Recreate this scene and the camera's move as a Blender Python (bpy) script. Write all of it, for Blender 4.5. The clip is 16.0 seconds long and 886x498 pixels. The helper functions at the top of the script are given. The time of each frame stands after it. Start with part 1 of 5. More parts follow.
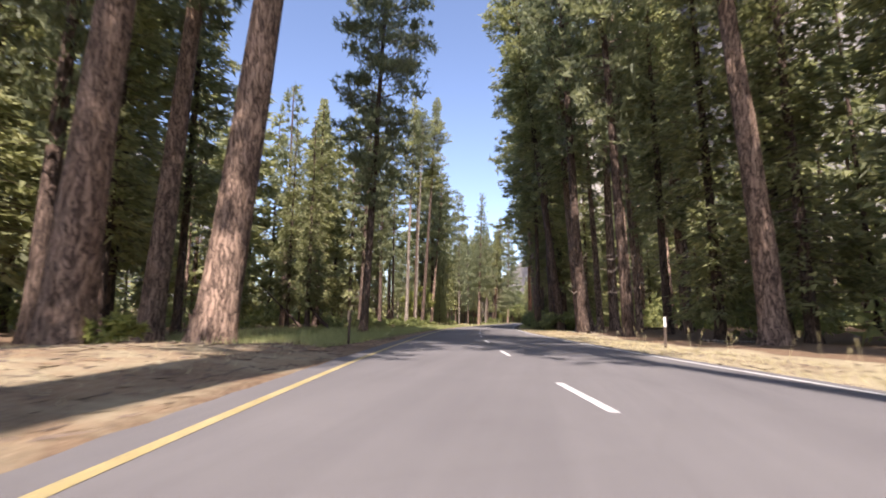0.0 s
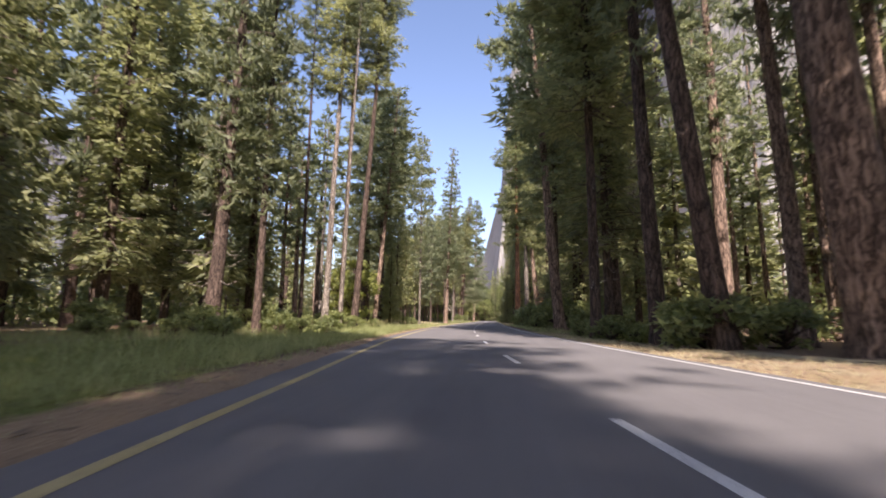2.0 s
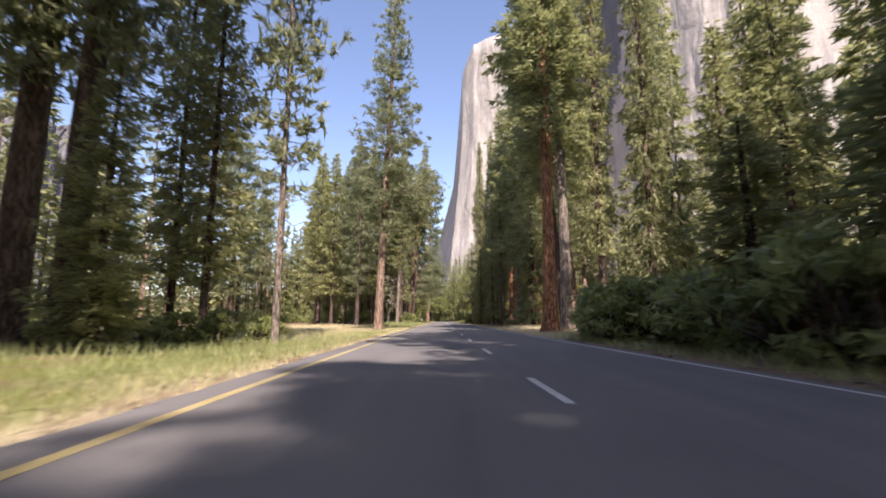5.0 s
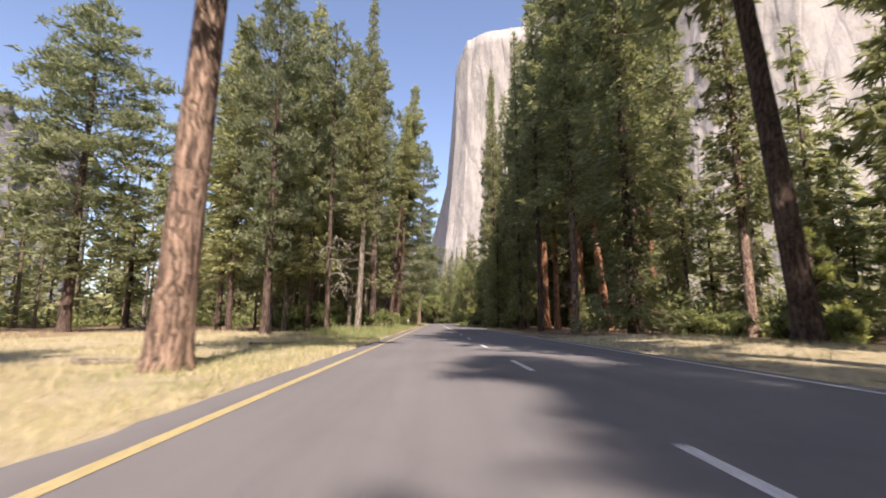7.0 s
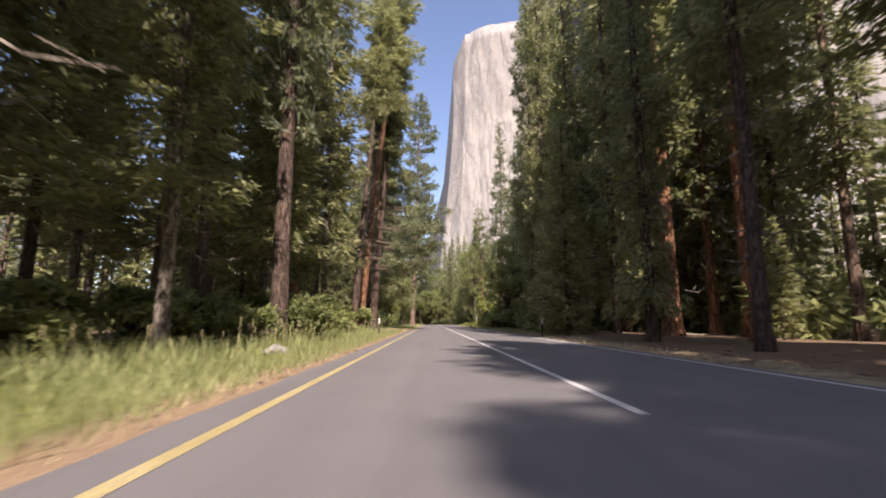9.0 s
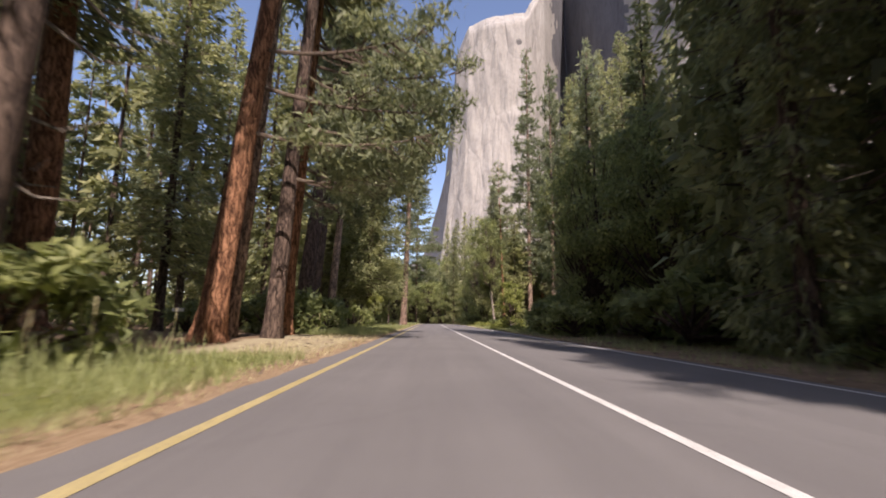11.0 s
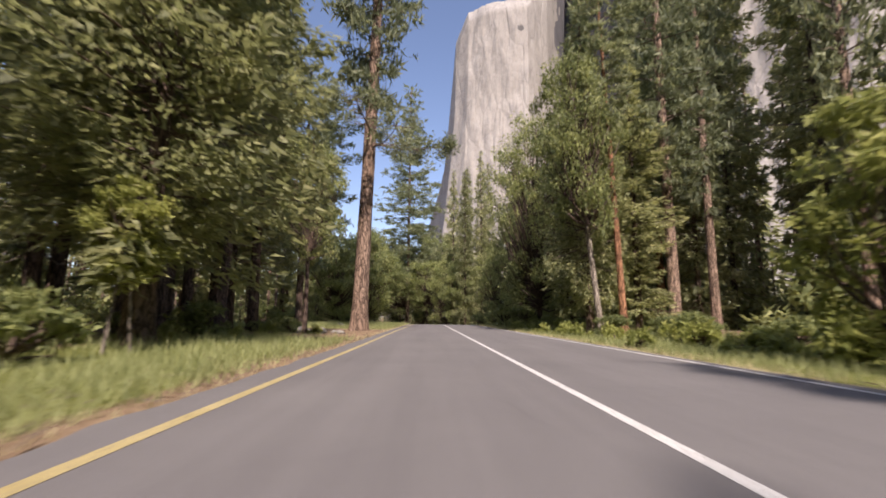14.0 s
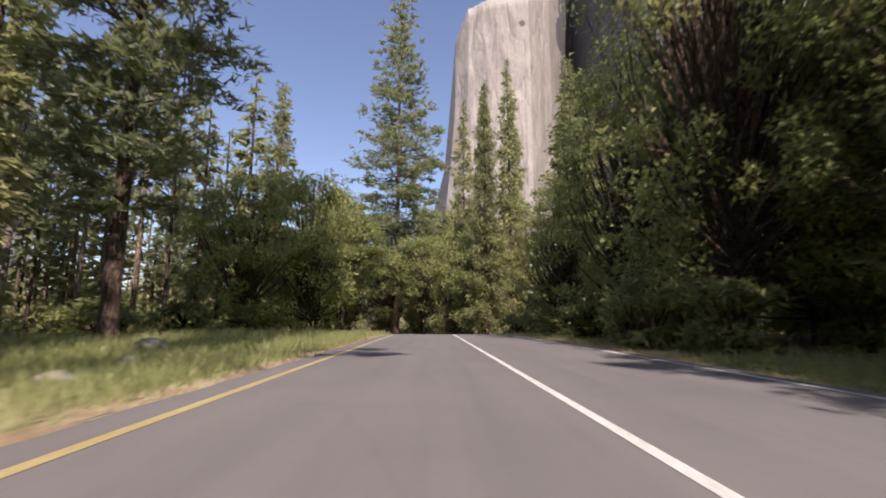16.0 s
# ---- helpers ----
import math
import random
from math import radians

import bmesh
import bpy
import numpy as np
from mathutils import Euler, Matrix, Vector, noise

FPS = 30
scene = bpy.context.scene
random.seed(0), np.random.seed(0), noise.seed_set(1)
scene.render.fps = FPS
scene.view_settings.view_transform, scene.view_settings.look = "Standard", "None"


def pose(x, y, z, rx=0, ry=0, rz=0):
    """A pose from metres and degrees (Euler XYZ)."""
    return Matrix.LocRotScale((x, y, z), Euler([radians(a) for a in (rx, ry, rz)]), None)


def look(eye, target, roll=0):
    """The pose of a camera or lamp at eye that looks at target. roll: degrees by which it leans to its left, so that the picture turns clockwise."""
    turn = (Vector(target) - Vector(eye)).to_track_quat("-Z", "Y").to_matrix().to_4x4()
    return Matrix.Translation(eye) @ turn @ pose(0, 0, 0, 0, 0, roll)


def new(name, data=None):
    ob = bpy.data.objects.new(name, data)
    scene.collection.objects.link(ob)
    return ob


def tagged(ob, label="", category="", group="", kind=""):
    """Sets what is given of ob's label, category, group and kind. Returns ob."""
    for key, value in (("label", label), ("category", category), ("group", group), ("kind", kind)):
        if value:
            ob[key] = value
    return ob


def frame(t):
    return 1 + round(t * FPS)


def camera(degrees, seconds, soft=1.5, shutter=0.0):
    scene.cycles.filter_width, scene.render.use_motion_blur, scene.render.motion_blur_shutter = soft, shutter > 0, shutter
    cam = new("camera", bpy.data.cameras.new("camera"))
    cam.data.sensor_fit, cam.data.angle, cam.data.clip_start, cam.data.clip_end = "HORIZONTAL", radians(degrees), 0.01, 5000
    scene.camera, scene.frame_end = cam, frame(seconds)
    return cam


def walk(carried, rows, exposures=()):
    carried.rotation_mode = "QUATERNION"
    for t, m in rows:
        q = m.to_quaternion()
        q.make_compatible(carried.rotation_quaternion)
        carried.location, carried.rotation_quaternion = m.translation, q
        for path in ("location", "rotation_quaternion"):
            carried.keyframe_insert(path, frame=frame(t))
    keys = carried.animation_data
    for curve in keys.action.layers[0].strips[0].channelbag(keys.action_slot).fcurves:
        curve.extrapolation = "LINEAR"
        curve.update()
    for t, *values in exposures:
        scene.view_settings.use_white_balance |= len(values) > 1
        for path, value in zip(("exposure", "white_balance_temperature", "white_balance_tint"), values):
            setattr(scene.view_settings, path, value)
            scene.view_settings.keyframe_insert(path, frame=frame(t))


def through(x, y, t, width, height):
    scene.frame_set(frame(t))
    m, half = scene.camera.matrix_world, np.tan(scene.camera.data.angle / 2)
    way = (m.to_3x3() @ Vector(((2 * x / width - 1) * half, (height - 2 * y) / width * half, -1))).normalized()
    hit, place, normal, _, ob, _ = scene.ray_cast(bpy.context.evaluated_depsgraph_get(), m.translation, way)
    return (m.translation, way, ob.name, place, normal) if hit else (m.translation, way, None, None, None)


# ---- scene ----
cam = camera(86.77, 16.0, soft=1.8, shutter=0.25)
# seconds, x, y, z, yaw, pitch, roll
ROWS = (
    (0.0, 8.74, 0.00, 0.839, 10.83, 8.78, -0.14),
    (0.5, 7.21, 7.76, 0.839, 9.53, 8.65, -0.30),
    (1.0, 5.87, 15.56, 0.839, 8.55, 8.64, -0.18),
    (1.5, 4.70, 23.38, 0.839, 7.27, 8.28, -0.36),
    (2.0, 3.68, 31.22, 0.839, 5.90, 8.49, -0.57),
    (2.5, 2.82, 39.08, 0.839, 4.70, 8.49, -0.57),
    (3.0, 2.11, 46.96, 0.839, 3.52, 9.09, -0.47),
    (3.5, 1.55, 54.85, 0.839, 2.60, 8.79, -0.57),
    (4.0, 1.13, 62.75, 0.839, 1.50, 9.19, -0.47),
    (4.5, 0.84, 70.65, 0.839, 0.56, 8.55, -0.18),
    (7.0, 0.01, 110.22, 0.839, -0.97, 8.77, 0.01),
    (7.5, -0.06, 118.13, 0.839, -1.00, 8.78, 0.27),
    (8.0, -0.13, 126.04, 0.839, -0.97, 8.90, 0.16),
    (8.5, -0.20, 133.96, 0.839, -1.01, 8.64, 0.18),
    (9.0, -0.27, 141.87, 0.839, -1.36, 8.83, 0.07),
    (11.5, -0.13, 181.44, 0.839, -1.42, 8.61, -0.73),
    (12.0, -0.11, 189.35, 0.839, -1.43, 8.55, -0.55),
    (12.5, -0.09, 197.27, 0.839, -1.60, 8.35, -1.05),
    (13.0, -0.07, 205.18, 0.839, -1.64, 8.56, -0.75),
    (13.5, -0.05, 213.09, 0.839, -1.68, 8.75, -0.68),
    (14.0, 0.01, 221.01, 0.839, -1.54, 8.36, -0.44),
    (14.5, 0.06, 228.92, 0.839, -1.43, 8.42, -0.27),
    (15.0, 0.11, 236.83, 0.839, -1.52, 8.73, 0.15),
    (15.5, 0.16, 244.75, 0.839, -1.42, 8.78, 0.15),
    (16.0, 0.21, 252.66, 0.839, -1.46, 8.75, -0.14),
)
walk(cam, [(t, pose(x, y, z, 90 + p, r, a)) for t, x, y, z, a, p, r in ROWS], [(0.0, 1.27, 6650, 23), (4.7, 1.22, 6750, 24), (7.0, 1.10, 6900, 22), (9.2, 1.0, 6850, 24), (11.3, 0.74, 6800, 24), (13.5, 0.72, 6850, 23), (16.0, 0.68, 6850, 24)])

# ---- light ----
SUN_ELEVATION, SUN_SIDE = 47.0, -11.5   # degrees; the shadows fall ahead, turned to the right by SUN_SIDE
world = bpy.data.worlds.new("sky")
scene.world = world
world.use_nodes = True
wn = world.node_tree.nodes
sky = wn.new("ShaderNodeTexSky")
sky.sky_type, sky.sun_disc = "NISHITA", False
sky.sun_elevation, sky.sun_rotation = radians(SUN_ELEVATION), radians(180 + SUN_SIDE)
sky.altitude, sky.air_density, sky.dust_density, sky.ozone_density = 1200, 1.0, 2.6, 1.2
wn["Background"].inputs["Strength"].default_value = 0.13
world.node_tree.links.new(sky.outputs[0], wn["Background"].inputs["Color"])
sun = new("sun", bpy.data.lights.new("sun", "SUN"))
sun.data.energy, sun.data.angle, sun.data.color = 4.1, radians(0.55), (1.0, 0.93, 0.82)
_e, _s = radians(SUN_ELEVATION), radians(SUN_SIDE)
sun.matrix_world = look((-math.sin(_s) * math.cos(_e) * 60, -math.cos(_s) * math.cos(_e) * 60, math.sin(_e) * 60), (0, 0, 0))

# ---- materials ----
class Nodes:
    """Short-hand for building a material's node tree."""
    def __init__(self, name):
        self.m = bpy.data.materials.new(name)
        self.m.use_nodes = True
        self.t = self.m.node_tree
        self.t.nodes.clear()
        self.out = self.t.nodes.new("ShaderNodeOutputMaterial")
        self.pos = self.t.nodes.new("ShaderNodeNewGeometry").outputs["Position"]

    def put(self, kind, ins=(), **props):
        n = self.t.nodes.new(kind)
        for k, v in props.items():
            if k == "op":
                n.operation = v
            elif k == "blend":
                n.data_type, n.blend_type = "RGBA", v
            elif k == "feature":
                n.feature = v
        for k, v in dict(ins).items():
            if hasattr(v, "is_linked"):
                self.t.links.new(v, n.inputs[k])
            else:
                n.inputs[k].default_value = v
        return n

    def scaled(self, x, y, z):
        return self.put("ShaderNodeVectorMath", {0: self.pos, 1: (x, y, z)}, op="MULTIPLY").outputs[0]

    def noise(self, vec, scale, detail=4.0, rough=0.6):
        return self.put("ShaderNodeTexNoise", {"Vector": vec, "Scale": scale, "Detail": detail, "Roughness": rough}).outputs["Fac"]

    def voronoi(self, vec, scale, feature="F1"):
        return self.put("ShaderNodeTexVoronoi", {"Vector": vec, "Scale": scale}, feature=feature).outputs["Distance"]

    def ramp(self, fac, stops):
        n = self.put("ShaderNodeValToRGB", {"Fac": fac})
        r = n.color_ramp
        while len(r.elements) < len(stops):
            r.elements.new(0.5)
        for e, (p, c) in zip(r.elements, stops):
            e.position, e.color = p, (*c, 1)
        return n.outputs["Color"]

    def mix(self, fac, a, b, blend="MIX"):
        n = self.put("ShaderNodeMix", {}, blend=blend)
        for i, v in ((0, fac), (6, a), (7, b)):
            if hasattr(v, "is_linked"):
                self.t.links.new(v, n.inputs[i])
            else:
                n.inputs[i].default_value = (*v, 1) if i else v
        return n.outputs[2]

    def math(self, op, a, b=0.0, c=0.0):
        return self.put("ShaderNodeMath", {0: a, 1: b, 2: c}, op=op).outputs[0]

    def finish(self, colour, rough=0.9, bump=None, strength=0.5, depth=0.02, spec=0.3):
        ins = {"Base Color": colour, "Roughness": rough, "Specular IOR Level": spec}
        if bump is not None:
            ins["Normal"] = self.put("ShaderNodeBump", {"Height": bump, "Strength": strength, "Distance": depth}).outputs[0]
        p = self.put("ShaderNodeBsdfPrincipled", ins)
        self.t.links.new(p.outputs[0], self.out.inputs[0])
        return self.m


def asphalt_material():
    n = Nodes("asphalt")
    fine = n.noise(n.pos, 160, 3)
    streak = n.noise(n.scaled(1.1, 0.05, 1), 1.6, 4)
    blot = n.noise(n.pos, 0.35, 5)
    base = n.ramp(blot, [(0.3, (0.135, 0.130, 0.135)), (0.7, (0.190, 0.184, 0.184))])
    base = n.mix(0.35, base, n.ramp(streak, [(0.3, (0.105, 0.10, 0.105)), (0.7, (0.225, 0.215, 0.215))]))
    base = n.mix(0.35, base, n.ramp(fine, [(0.3, (0.06, 0.06, 0.062)), (0.7, (0.28, 0.27, 0.265))]))
    crack = n.voronoi(n.mix(0.25, n.pos, n.put("ShaderNodeTexNoise", {"Vector": n.pos, "Scale": 1.3}).outputs["Color"]), 0.33, "DISTANCE_TO_EDGE")
    line = n.ramp(crack, [(0.0, (0.55, 0.55, 0.55)), (0.012, (1, 1, 1))])
    base = n.mix(0.10, base, line, "MULTIPLY")
    return n.finish(base, 0.95, fine, 0.35, 0.01, 0.12)


def paint_material(name, a, b, worn=(0.13, 0.13, 0.13)):
    n = Nodes(name)
    w = n.noise(n.pos, 22, 6, 0.75)
    col = n.ramp(n.noise(n.pos, 1.2), [(0.3, a), (0.7, b)])
    col = n.mix(n.ramp(w, [(0.50, (0, 0, 0)), (0.64, (0.7, 0.7, 0.7))]), col, worn)
    return n.finish(col, 0.7, w, 0.2, 0.005)


def ground_material():
    """Forest floor; the sheet's own attributes say where dry grass, green grass and rusty needles lie."""
    n = Nodes("forest_floor")
    litter = n.ramp(n.noise(n.pos, 14, 6, 0.7), [(0.28, (0.07, 0.046, 0.032)), (0.5, (0.19, 0.130, 0.086)), (0.72, (0.36, 0.270, 0.185))])
    twigs = n.voronoi(n.scaled(3, 3, 1), 6)
    litter = n.mix(n.ramp(twigs, [(0.05, (0.6, 0.6, 0.6)), (0.3, (0, 0, 0))]), litter, (0.34, 0.235, 0.145))
    straw = n.ramp(n.noise(n.pos, 20, 5, 0.7), [(0.3, (0.27, 0.225, 0.140)), (0.7, (0.49, 0.430, 0.295))])
    green = n.ramp(n.noise(n.pos, 9, 5, 0.7), [(0.3, (0.07, 0.085, 0.02)), (0.7, (0.23, 0.24, 0.075))])
    rust = n.ramp(n.noise(n.scaled(1.0, 0.6, 1), 26, 6, 0.75), [(0.3, (0.14, 0.090, 0.056)), (0.5, (0.29, 0.205, 0.130)), (0.72, (0.47, 0.365, 0.250))])
    col = litter
    for attribute, colour, seed in (("dry", straw, 0.6), ("grassy", green, 0.45), ("needles", rust, 0.9)):
        a = n.put("ShaderNodeAttribute")
        a.attribute_name = attribute
        edge = n.math("MULTIPLY", n.math("SUBTRACT", n.noise(n.pos, seed, 6, 0.65), 0.5), 1.3)
        col = n.mix(n.ramp(n.math("ADD", a.outputs["Fac"], edge), [(0.35, (0, 0, 0)), (0.62, (1, 1, 1))]), col, colour)
    lump = n.noise(n.pos, 7, 6, 0.7)
    return n.finish(col, 0.97, n.math("ADD", lump, n.math("MULTIPLY", n.noise(n.pos, 30, 4, 0.7), 0.4)), 0.8, 0.04, 0.1)


def bark_material(name, dark, mid, light, furrow=1.0):
    n = Nodes(name)
    warp = n.put("ShaderNodeTexNoise", {"Vector": n.pos, "Scale": 1.6, "Detail": 3.0}).outputs["Color"]
    wob = n.mix(0.22, n.pos, warp)
    sc = n.put("ShaderNodeVectorMath", {0: wob, 1: (9, 9, 1.15)}, op="MULTIPLY").outputs[0]
    ridge = n.noise(sc, 1.0, 3, 0.55)
    crack = n.math("ABSOLUTE", n.math("SUBTRACT", ridge, 0.5))
    plate = n.noise(n.scaled(5, 5, 2.2), 1.0, 4, 0.6)
    flake = n.noise(n.scaled(30, 30, 11), 1.0, 5, 0.75)
    tone = n.math("ADD", n.math("MULTIPLY", flake, 0.55), n.math("ADD", n.math("MULTIPLY", plate, 0.45), n.math("MULTIPLY", n.noise(n.scaled(1, 1, 0.4), 0.9), 0.25)))
    edge = n.voronoi(n.put("ShaderNodeVectorMath", {0: n.mix(0.3, n.pos, warp), 1: (7.0, 7.0, 1.0)}, op="MULTIPLY").outputs[0], 1.0, "DISTANCE_TO_EDGE")
    col = n.ramp(tone, [(0.40, mid), (0.70, light)])
    col = n.mix(n.ramp(edge, [(0.0, (0.7 * furrow, 0.7 * furrow, 0.7 * furrow)), (0.05, (0.35 * furrow, 0.35 * furrow, 0.35 * furrow)), (0.11, (0, 0, 0))]), col, dark)
    col = n.mix(n.ramp(crack, [(0.0, (furrow, furrow, furrow)), (0.055, (0.3 * furrow, 0.3 * furrow, 0.3 * furrow)), (0.12, (0, 0, 0))]), col, dark)
    info = n.put("ShaderNodeObjectInfo").outputs["Random"]
    col = n.mix(0.45, col, n.ramp(info, [(0.0, (0.66, 0.64, 0.63)), (1.0, (1, 1, 1))]), "MULTIPLY")
    h = n.math("ADD", n.math("MINIMUM", crack, 0.14), n.math("ADD", n.math("MULTIPLY", flake, 0.10), n.math("MULTIPLY", n.math("MINIMUM", edge, 0.2), 0.5)))
    return n.finish(col, 0.93, h, 1.0, 0.16, 0.15)


def leaf_material(name, stops, through=0.4, spread=0.5):
    n = Nodes(name)
    isl = n.t.nodes.new("ShaderNodeNewGeometry").outputs["Random Per Island"]
    own = n.put("ShaderNodeObjectInfo").outputs["Random"]
    big = n.noise(n.pos, 0.55, 3)
    f = n.math("ADD", n.math("MULTIPLY", isl, spread), n.math("ADD", n.math("MULTIPLY", big, 0.55), n.math("MULTIPLY", own, 0.25)))
    f = n.math("SUBTRACT", f, 0.22)
    col = n.ramp(f, stops)
    d = n.put("ShaderNodeBsdfPrincipled", {"Base Color": col, "Roughness": 0.62, "Specular IOR Level": 0.25})
    tr = n.put("ShaderNodeBsdfTranslucent", {"Color": n.mix(through, col, (0.21, 0.225, 0.085))})
    both = n.put("ShaderNodeAddShader")   # what a leaf reflects and what it lets through
    n.t.links.new(d.outputs[0], both.inputs[0])
    n.t.links.new(tr.outputs[0], both.inputs[1])
    n.t.links.new(both.outputs[0], n.out.inputs[0])
    return n.m


def granite_material(name="granite", tone=(1, 1, 1)):
    n = Nodes(name)
    streak = n.noise(n.scaled(0.050, 0.050, 0.0060), 1.0, 7, 0.66)
    blot = n.noise(n.scaled(0.014, 0.014, 0.009), 1.0, 8, 0.68)
    grain = n.noise(n.scaled(0.11, 0.11, 0.075), 1.0, 6, 0.72)
    plate = n.voronoi(n.put("ShaderNodeVectorMath", {0: n.mix(0.985, n.pos, n.put("ShaderNodeTexNoise", {"Vector": n.pos, "Scale": 0.012, "Detail": 5.0}).outputs["Color"], "LINEAR_LIGHT"), 1: (0.026, 0.026, 0.007)}, op="MULTIPLY").outputs[0], 1.0, "DISTANCE_TO_EDGE")
    col = n.ramp(blot, [(0.30, (0.270, 0.258, 0.240)), (0.48, (0.350, 0.332, 0.305)), (0.70, (0.415, 0.395, 0.365))])
    col = n.mix(0.55, col, n.ramp(grain, [(0.30, (0.62, 0.62, 0.63)), (0.50, (0.96, 0.96, 0.95)), (0.7, (1, 1, 1))]), "MULTIPLY")
    col = n.mix(n.ramp(streak, [(0.56, (0, 0, 0)), (0.70, (0.7, 0.7, 0.7))]), col, (0.185, 0.182, 0.182))
    col = n.mix(n.ramp(plate, [(0.0, (0.28, 0.28, 0.28)), (0.03, (0, 0, 0))]), col, (0.18, 0.175, 0.17))
    # one dark stain high on the wall
    away = n.put("ShaderNodeVectorMath", {0: n.pos, 1: STAIN}, op="SUBTRACT").outputs[0]
    away = n.put("ShaderNodeVectorMath", {0: away, 1: (0.05, 0.012, 0.042)}, op="MULTIPLY").outputs[0]
    away = n.put("ShaderNodeVectorMath", {0: away}, op="LENGTH").outputs["Value"]
    away = n.math("ADD", away, n.math("MULTIPLY", n.noise(n.pos, 0.06, 4, 0.7), 1.2))
    col = n.mix(n.ramp(away, [(0.9, (0.8, 0.8, 0.8)), (1.35, (0, 0, 0))]), col, (0.07, 0.07, 0.075))
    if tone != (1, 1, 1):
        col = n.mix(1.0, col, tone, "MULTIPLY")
    h = n.math("ADD", n.math("MULTIPLY", streak, 0.5), n.math("ADD", n.math("MULTIPLY", grain, 0.9), n.math("MULTIPLY", n.math("MINIMUM", plate, 0.08), 5.0)))
    return n.finish(col, 0.95, h, 0.8, 3.0, 0.1)


def plain_material(name, a, b, scale=8.0, rough=0.85):
    n = Nodes(name)
    f = n.noise(n.pos, scale, 6, 0.7)
    return n.finish(n.ramp(f, [(0.3, a), (0.7, b)]), rough, f, 0.5, 0.02)


ASPHALT = asphalt_material()
WHITE_PAINT = paint_material("white_road_paint", (0.56, 0.56, 0.55), (0.70, 0.70, 0.69))
YELLOW_PAINT = paint_material("yellow_road_paint", (0.38, 0.305, 0.13), (0.48, 0.40, 0.205))
GROUND = ground_material()
BARK_PINE = bark_material("pine_bark", (0.05, 0.036, 0.031), (0.20, 0.130, 0.098), (0.50, 0.36, 0.275))
BARK_CEDAR = bark_material("cedar_bark", (0.06, 0.028, 0.018), (0.27, 0.125, 0.07), (0.55, 0.29, 0.17))
# naturally dark bark, which also carries the shade on conifer trunks in its colour
BARK_DARK_SHADED = bark_material("dark_shaded_bark", (0.035, 0.026, 0.023), (0.095, 0.066, 0.053), (0.22, 0.16, 0.128))
TWIG = plain_material("brown_twigs", (0.085, 0.062, 0.048), (0.20, 0.155, 0.12), 5)
BARK_GREY = bark_material("grey_dead_bark", (0.05, 0.04, 0.034), (0.21, 0.17, 0.14), (0.46, 0.40, 0.34), 0.95)
PINE_LEAF = leaf_material("pine_needles", [(0.1, (0.046, 0.058, 0.037)), (0.45, (0.108, 0.124, 0.073)), (0.85, (0.219, 0.231, 0.130))])
CEDAR_LEAF = leaf_material("cedar_sprays", [(0.1, (0.053, 0.061, 0.032)), (0.45, (0.135, 0.145, 0.071)), (0.85, (0.275, 0.268, 0.133))])
OAK_LEAF = leaf_material("oak_leaves", [(0.1, (0.046, 0.059, 0.027)), (0.45, (0.117, 0.137, 0.054)), (0.85, (0.260, 0.268, 0.104))], 0.4)
BRIGHT_LEAF = leaf_material("young_leaves", [(0.1, (0.072, 0.088, 0.022)), (0.5, (0.165, 0.178, 0.050)), (0.9, (0.29, 0.285, 0.090))], 0.45)
DRY_GRASS = leaf_material("dry_grass", [(0.1, (0.22, 0.190, 0.115)), (0.5, (0.38, 0.340, 0.21)), (0.9, (0.56, 0.515, 0.36))], 0.3)
GREEN_GRASS = leaf_material("green_grass", [(0.1, (0.095, 0.112, 0.045)), (0.5, (0.21, 0.228, 0.105)), (0.9, (0.38, 0.385, 0.21))], 0.4)
STAIN = (219, 1294, 717)   # centre of the dark stain on the cliff
GRANITE = granite_material()
# darkened, bluish granite: dark rock with the recess's shade in its colour
SHADED_ROCK = granite_material("shaded_dark_rock", (0.39, 0.41, 0.48))
ROCK = plain_material("boulder_stone", (0.13, 0.12, 0.11), (0.38, 0.36, 0.33), 6)
PALE_WOOD = plain_material("bleached_dead_wood", (0.28, 0.25, 0.21), (0.50, 0.46, 0.40), 9)
POST_WHITE = plain_material("white_reflector_panel", (0.70, 0.70, 0.69), (0.82, 0.82, 0.80), 20, 0.5)
POST_BROWN = plain_material("weathered_brown_post", (0.05, 0.038, 0.03), (0.12, 0.09, 0.07), 30, 0.8)

# ---- the road's line ----
def heading(y):
    """Degrees by which the road points left of +y at the distance y."""
    u = (5.018 - y / 15.65) / 0.8
    bend = min(40.0, 1.5 * max(0.0, y - 290.0))   # it turns left behind the crest
    return bend + 11.734 * 0.8 / 5.018 * (u if u > 25 else math.log1p(math.exp(u)))


_ys = np.arange(-160.0, 700.0, 0.5)
_xs = np.cumsum([-math.tan(radians(heading(y))) * 0.5 for y in _ys])
_xs = _xs - np.interp(285.0, _ys, _xs)


def road_x(y):
    return float(np.interp(y, _ys, _xs))


def dip(y):
    """The height of the road's surface: level, then over a low crest."""
    u = max(0.0, y - 279.0)
    return -0.0016 * u * u if u < 45 else -3.24 - 0.144 * min(u - 45, 60)


def yellow_lat(y):
    """The left edge line; the lane's width wavers a little along the way."""
    return float(np.interp(y, (0, 10, 22, 38, 50, 75, 110, 146, 190, 218, 234, 250), (-1.93, -1.84, -1.70, -1.78, -2.03, -2.06, -2.00, -1.93, -1.90, -1.99, -2.03, -2.14)))


CENTRE, RIGHT = 1.67, 5.24


def place(lat, y, z=0.0):
    a = radians(heading(y))
    return Vector((road_x(y) + lat * math.cos(a), y + lat * math.sin(a), z + dip(y)))


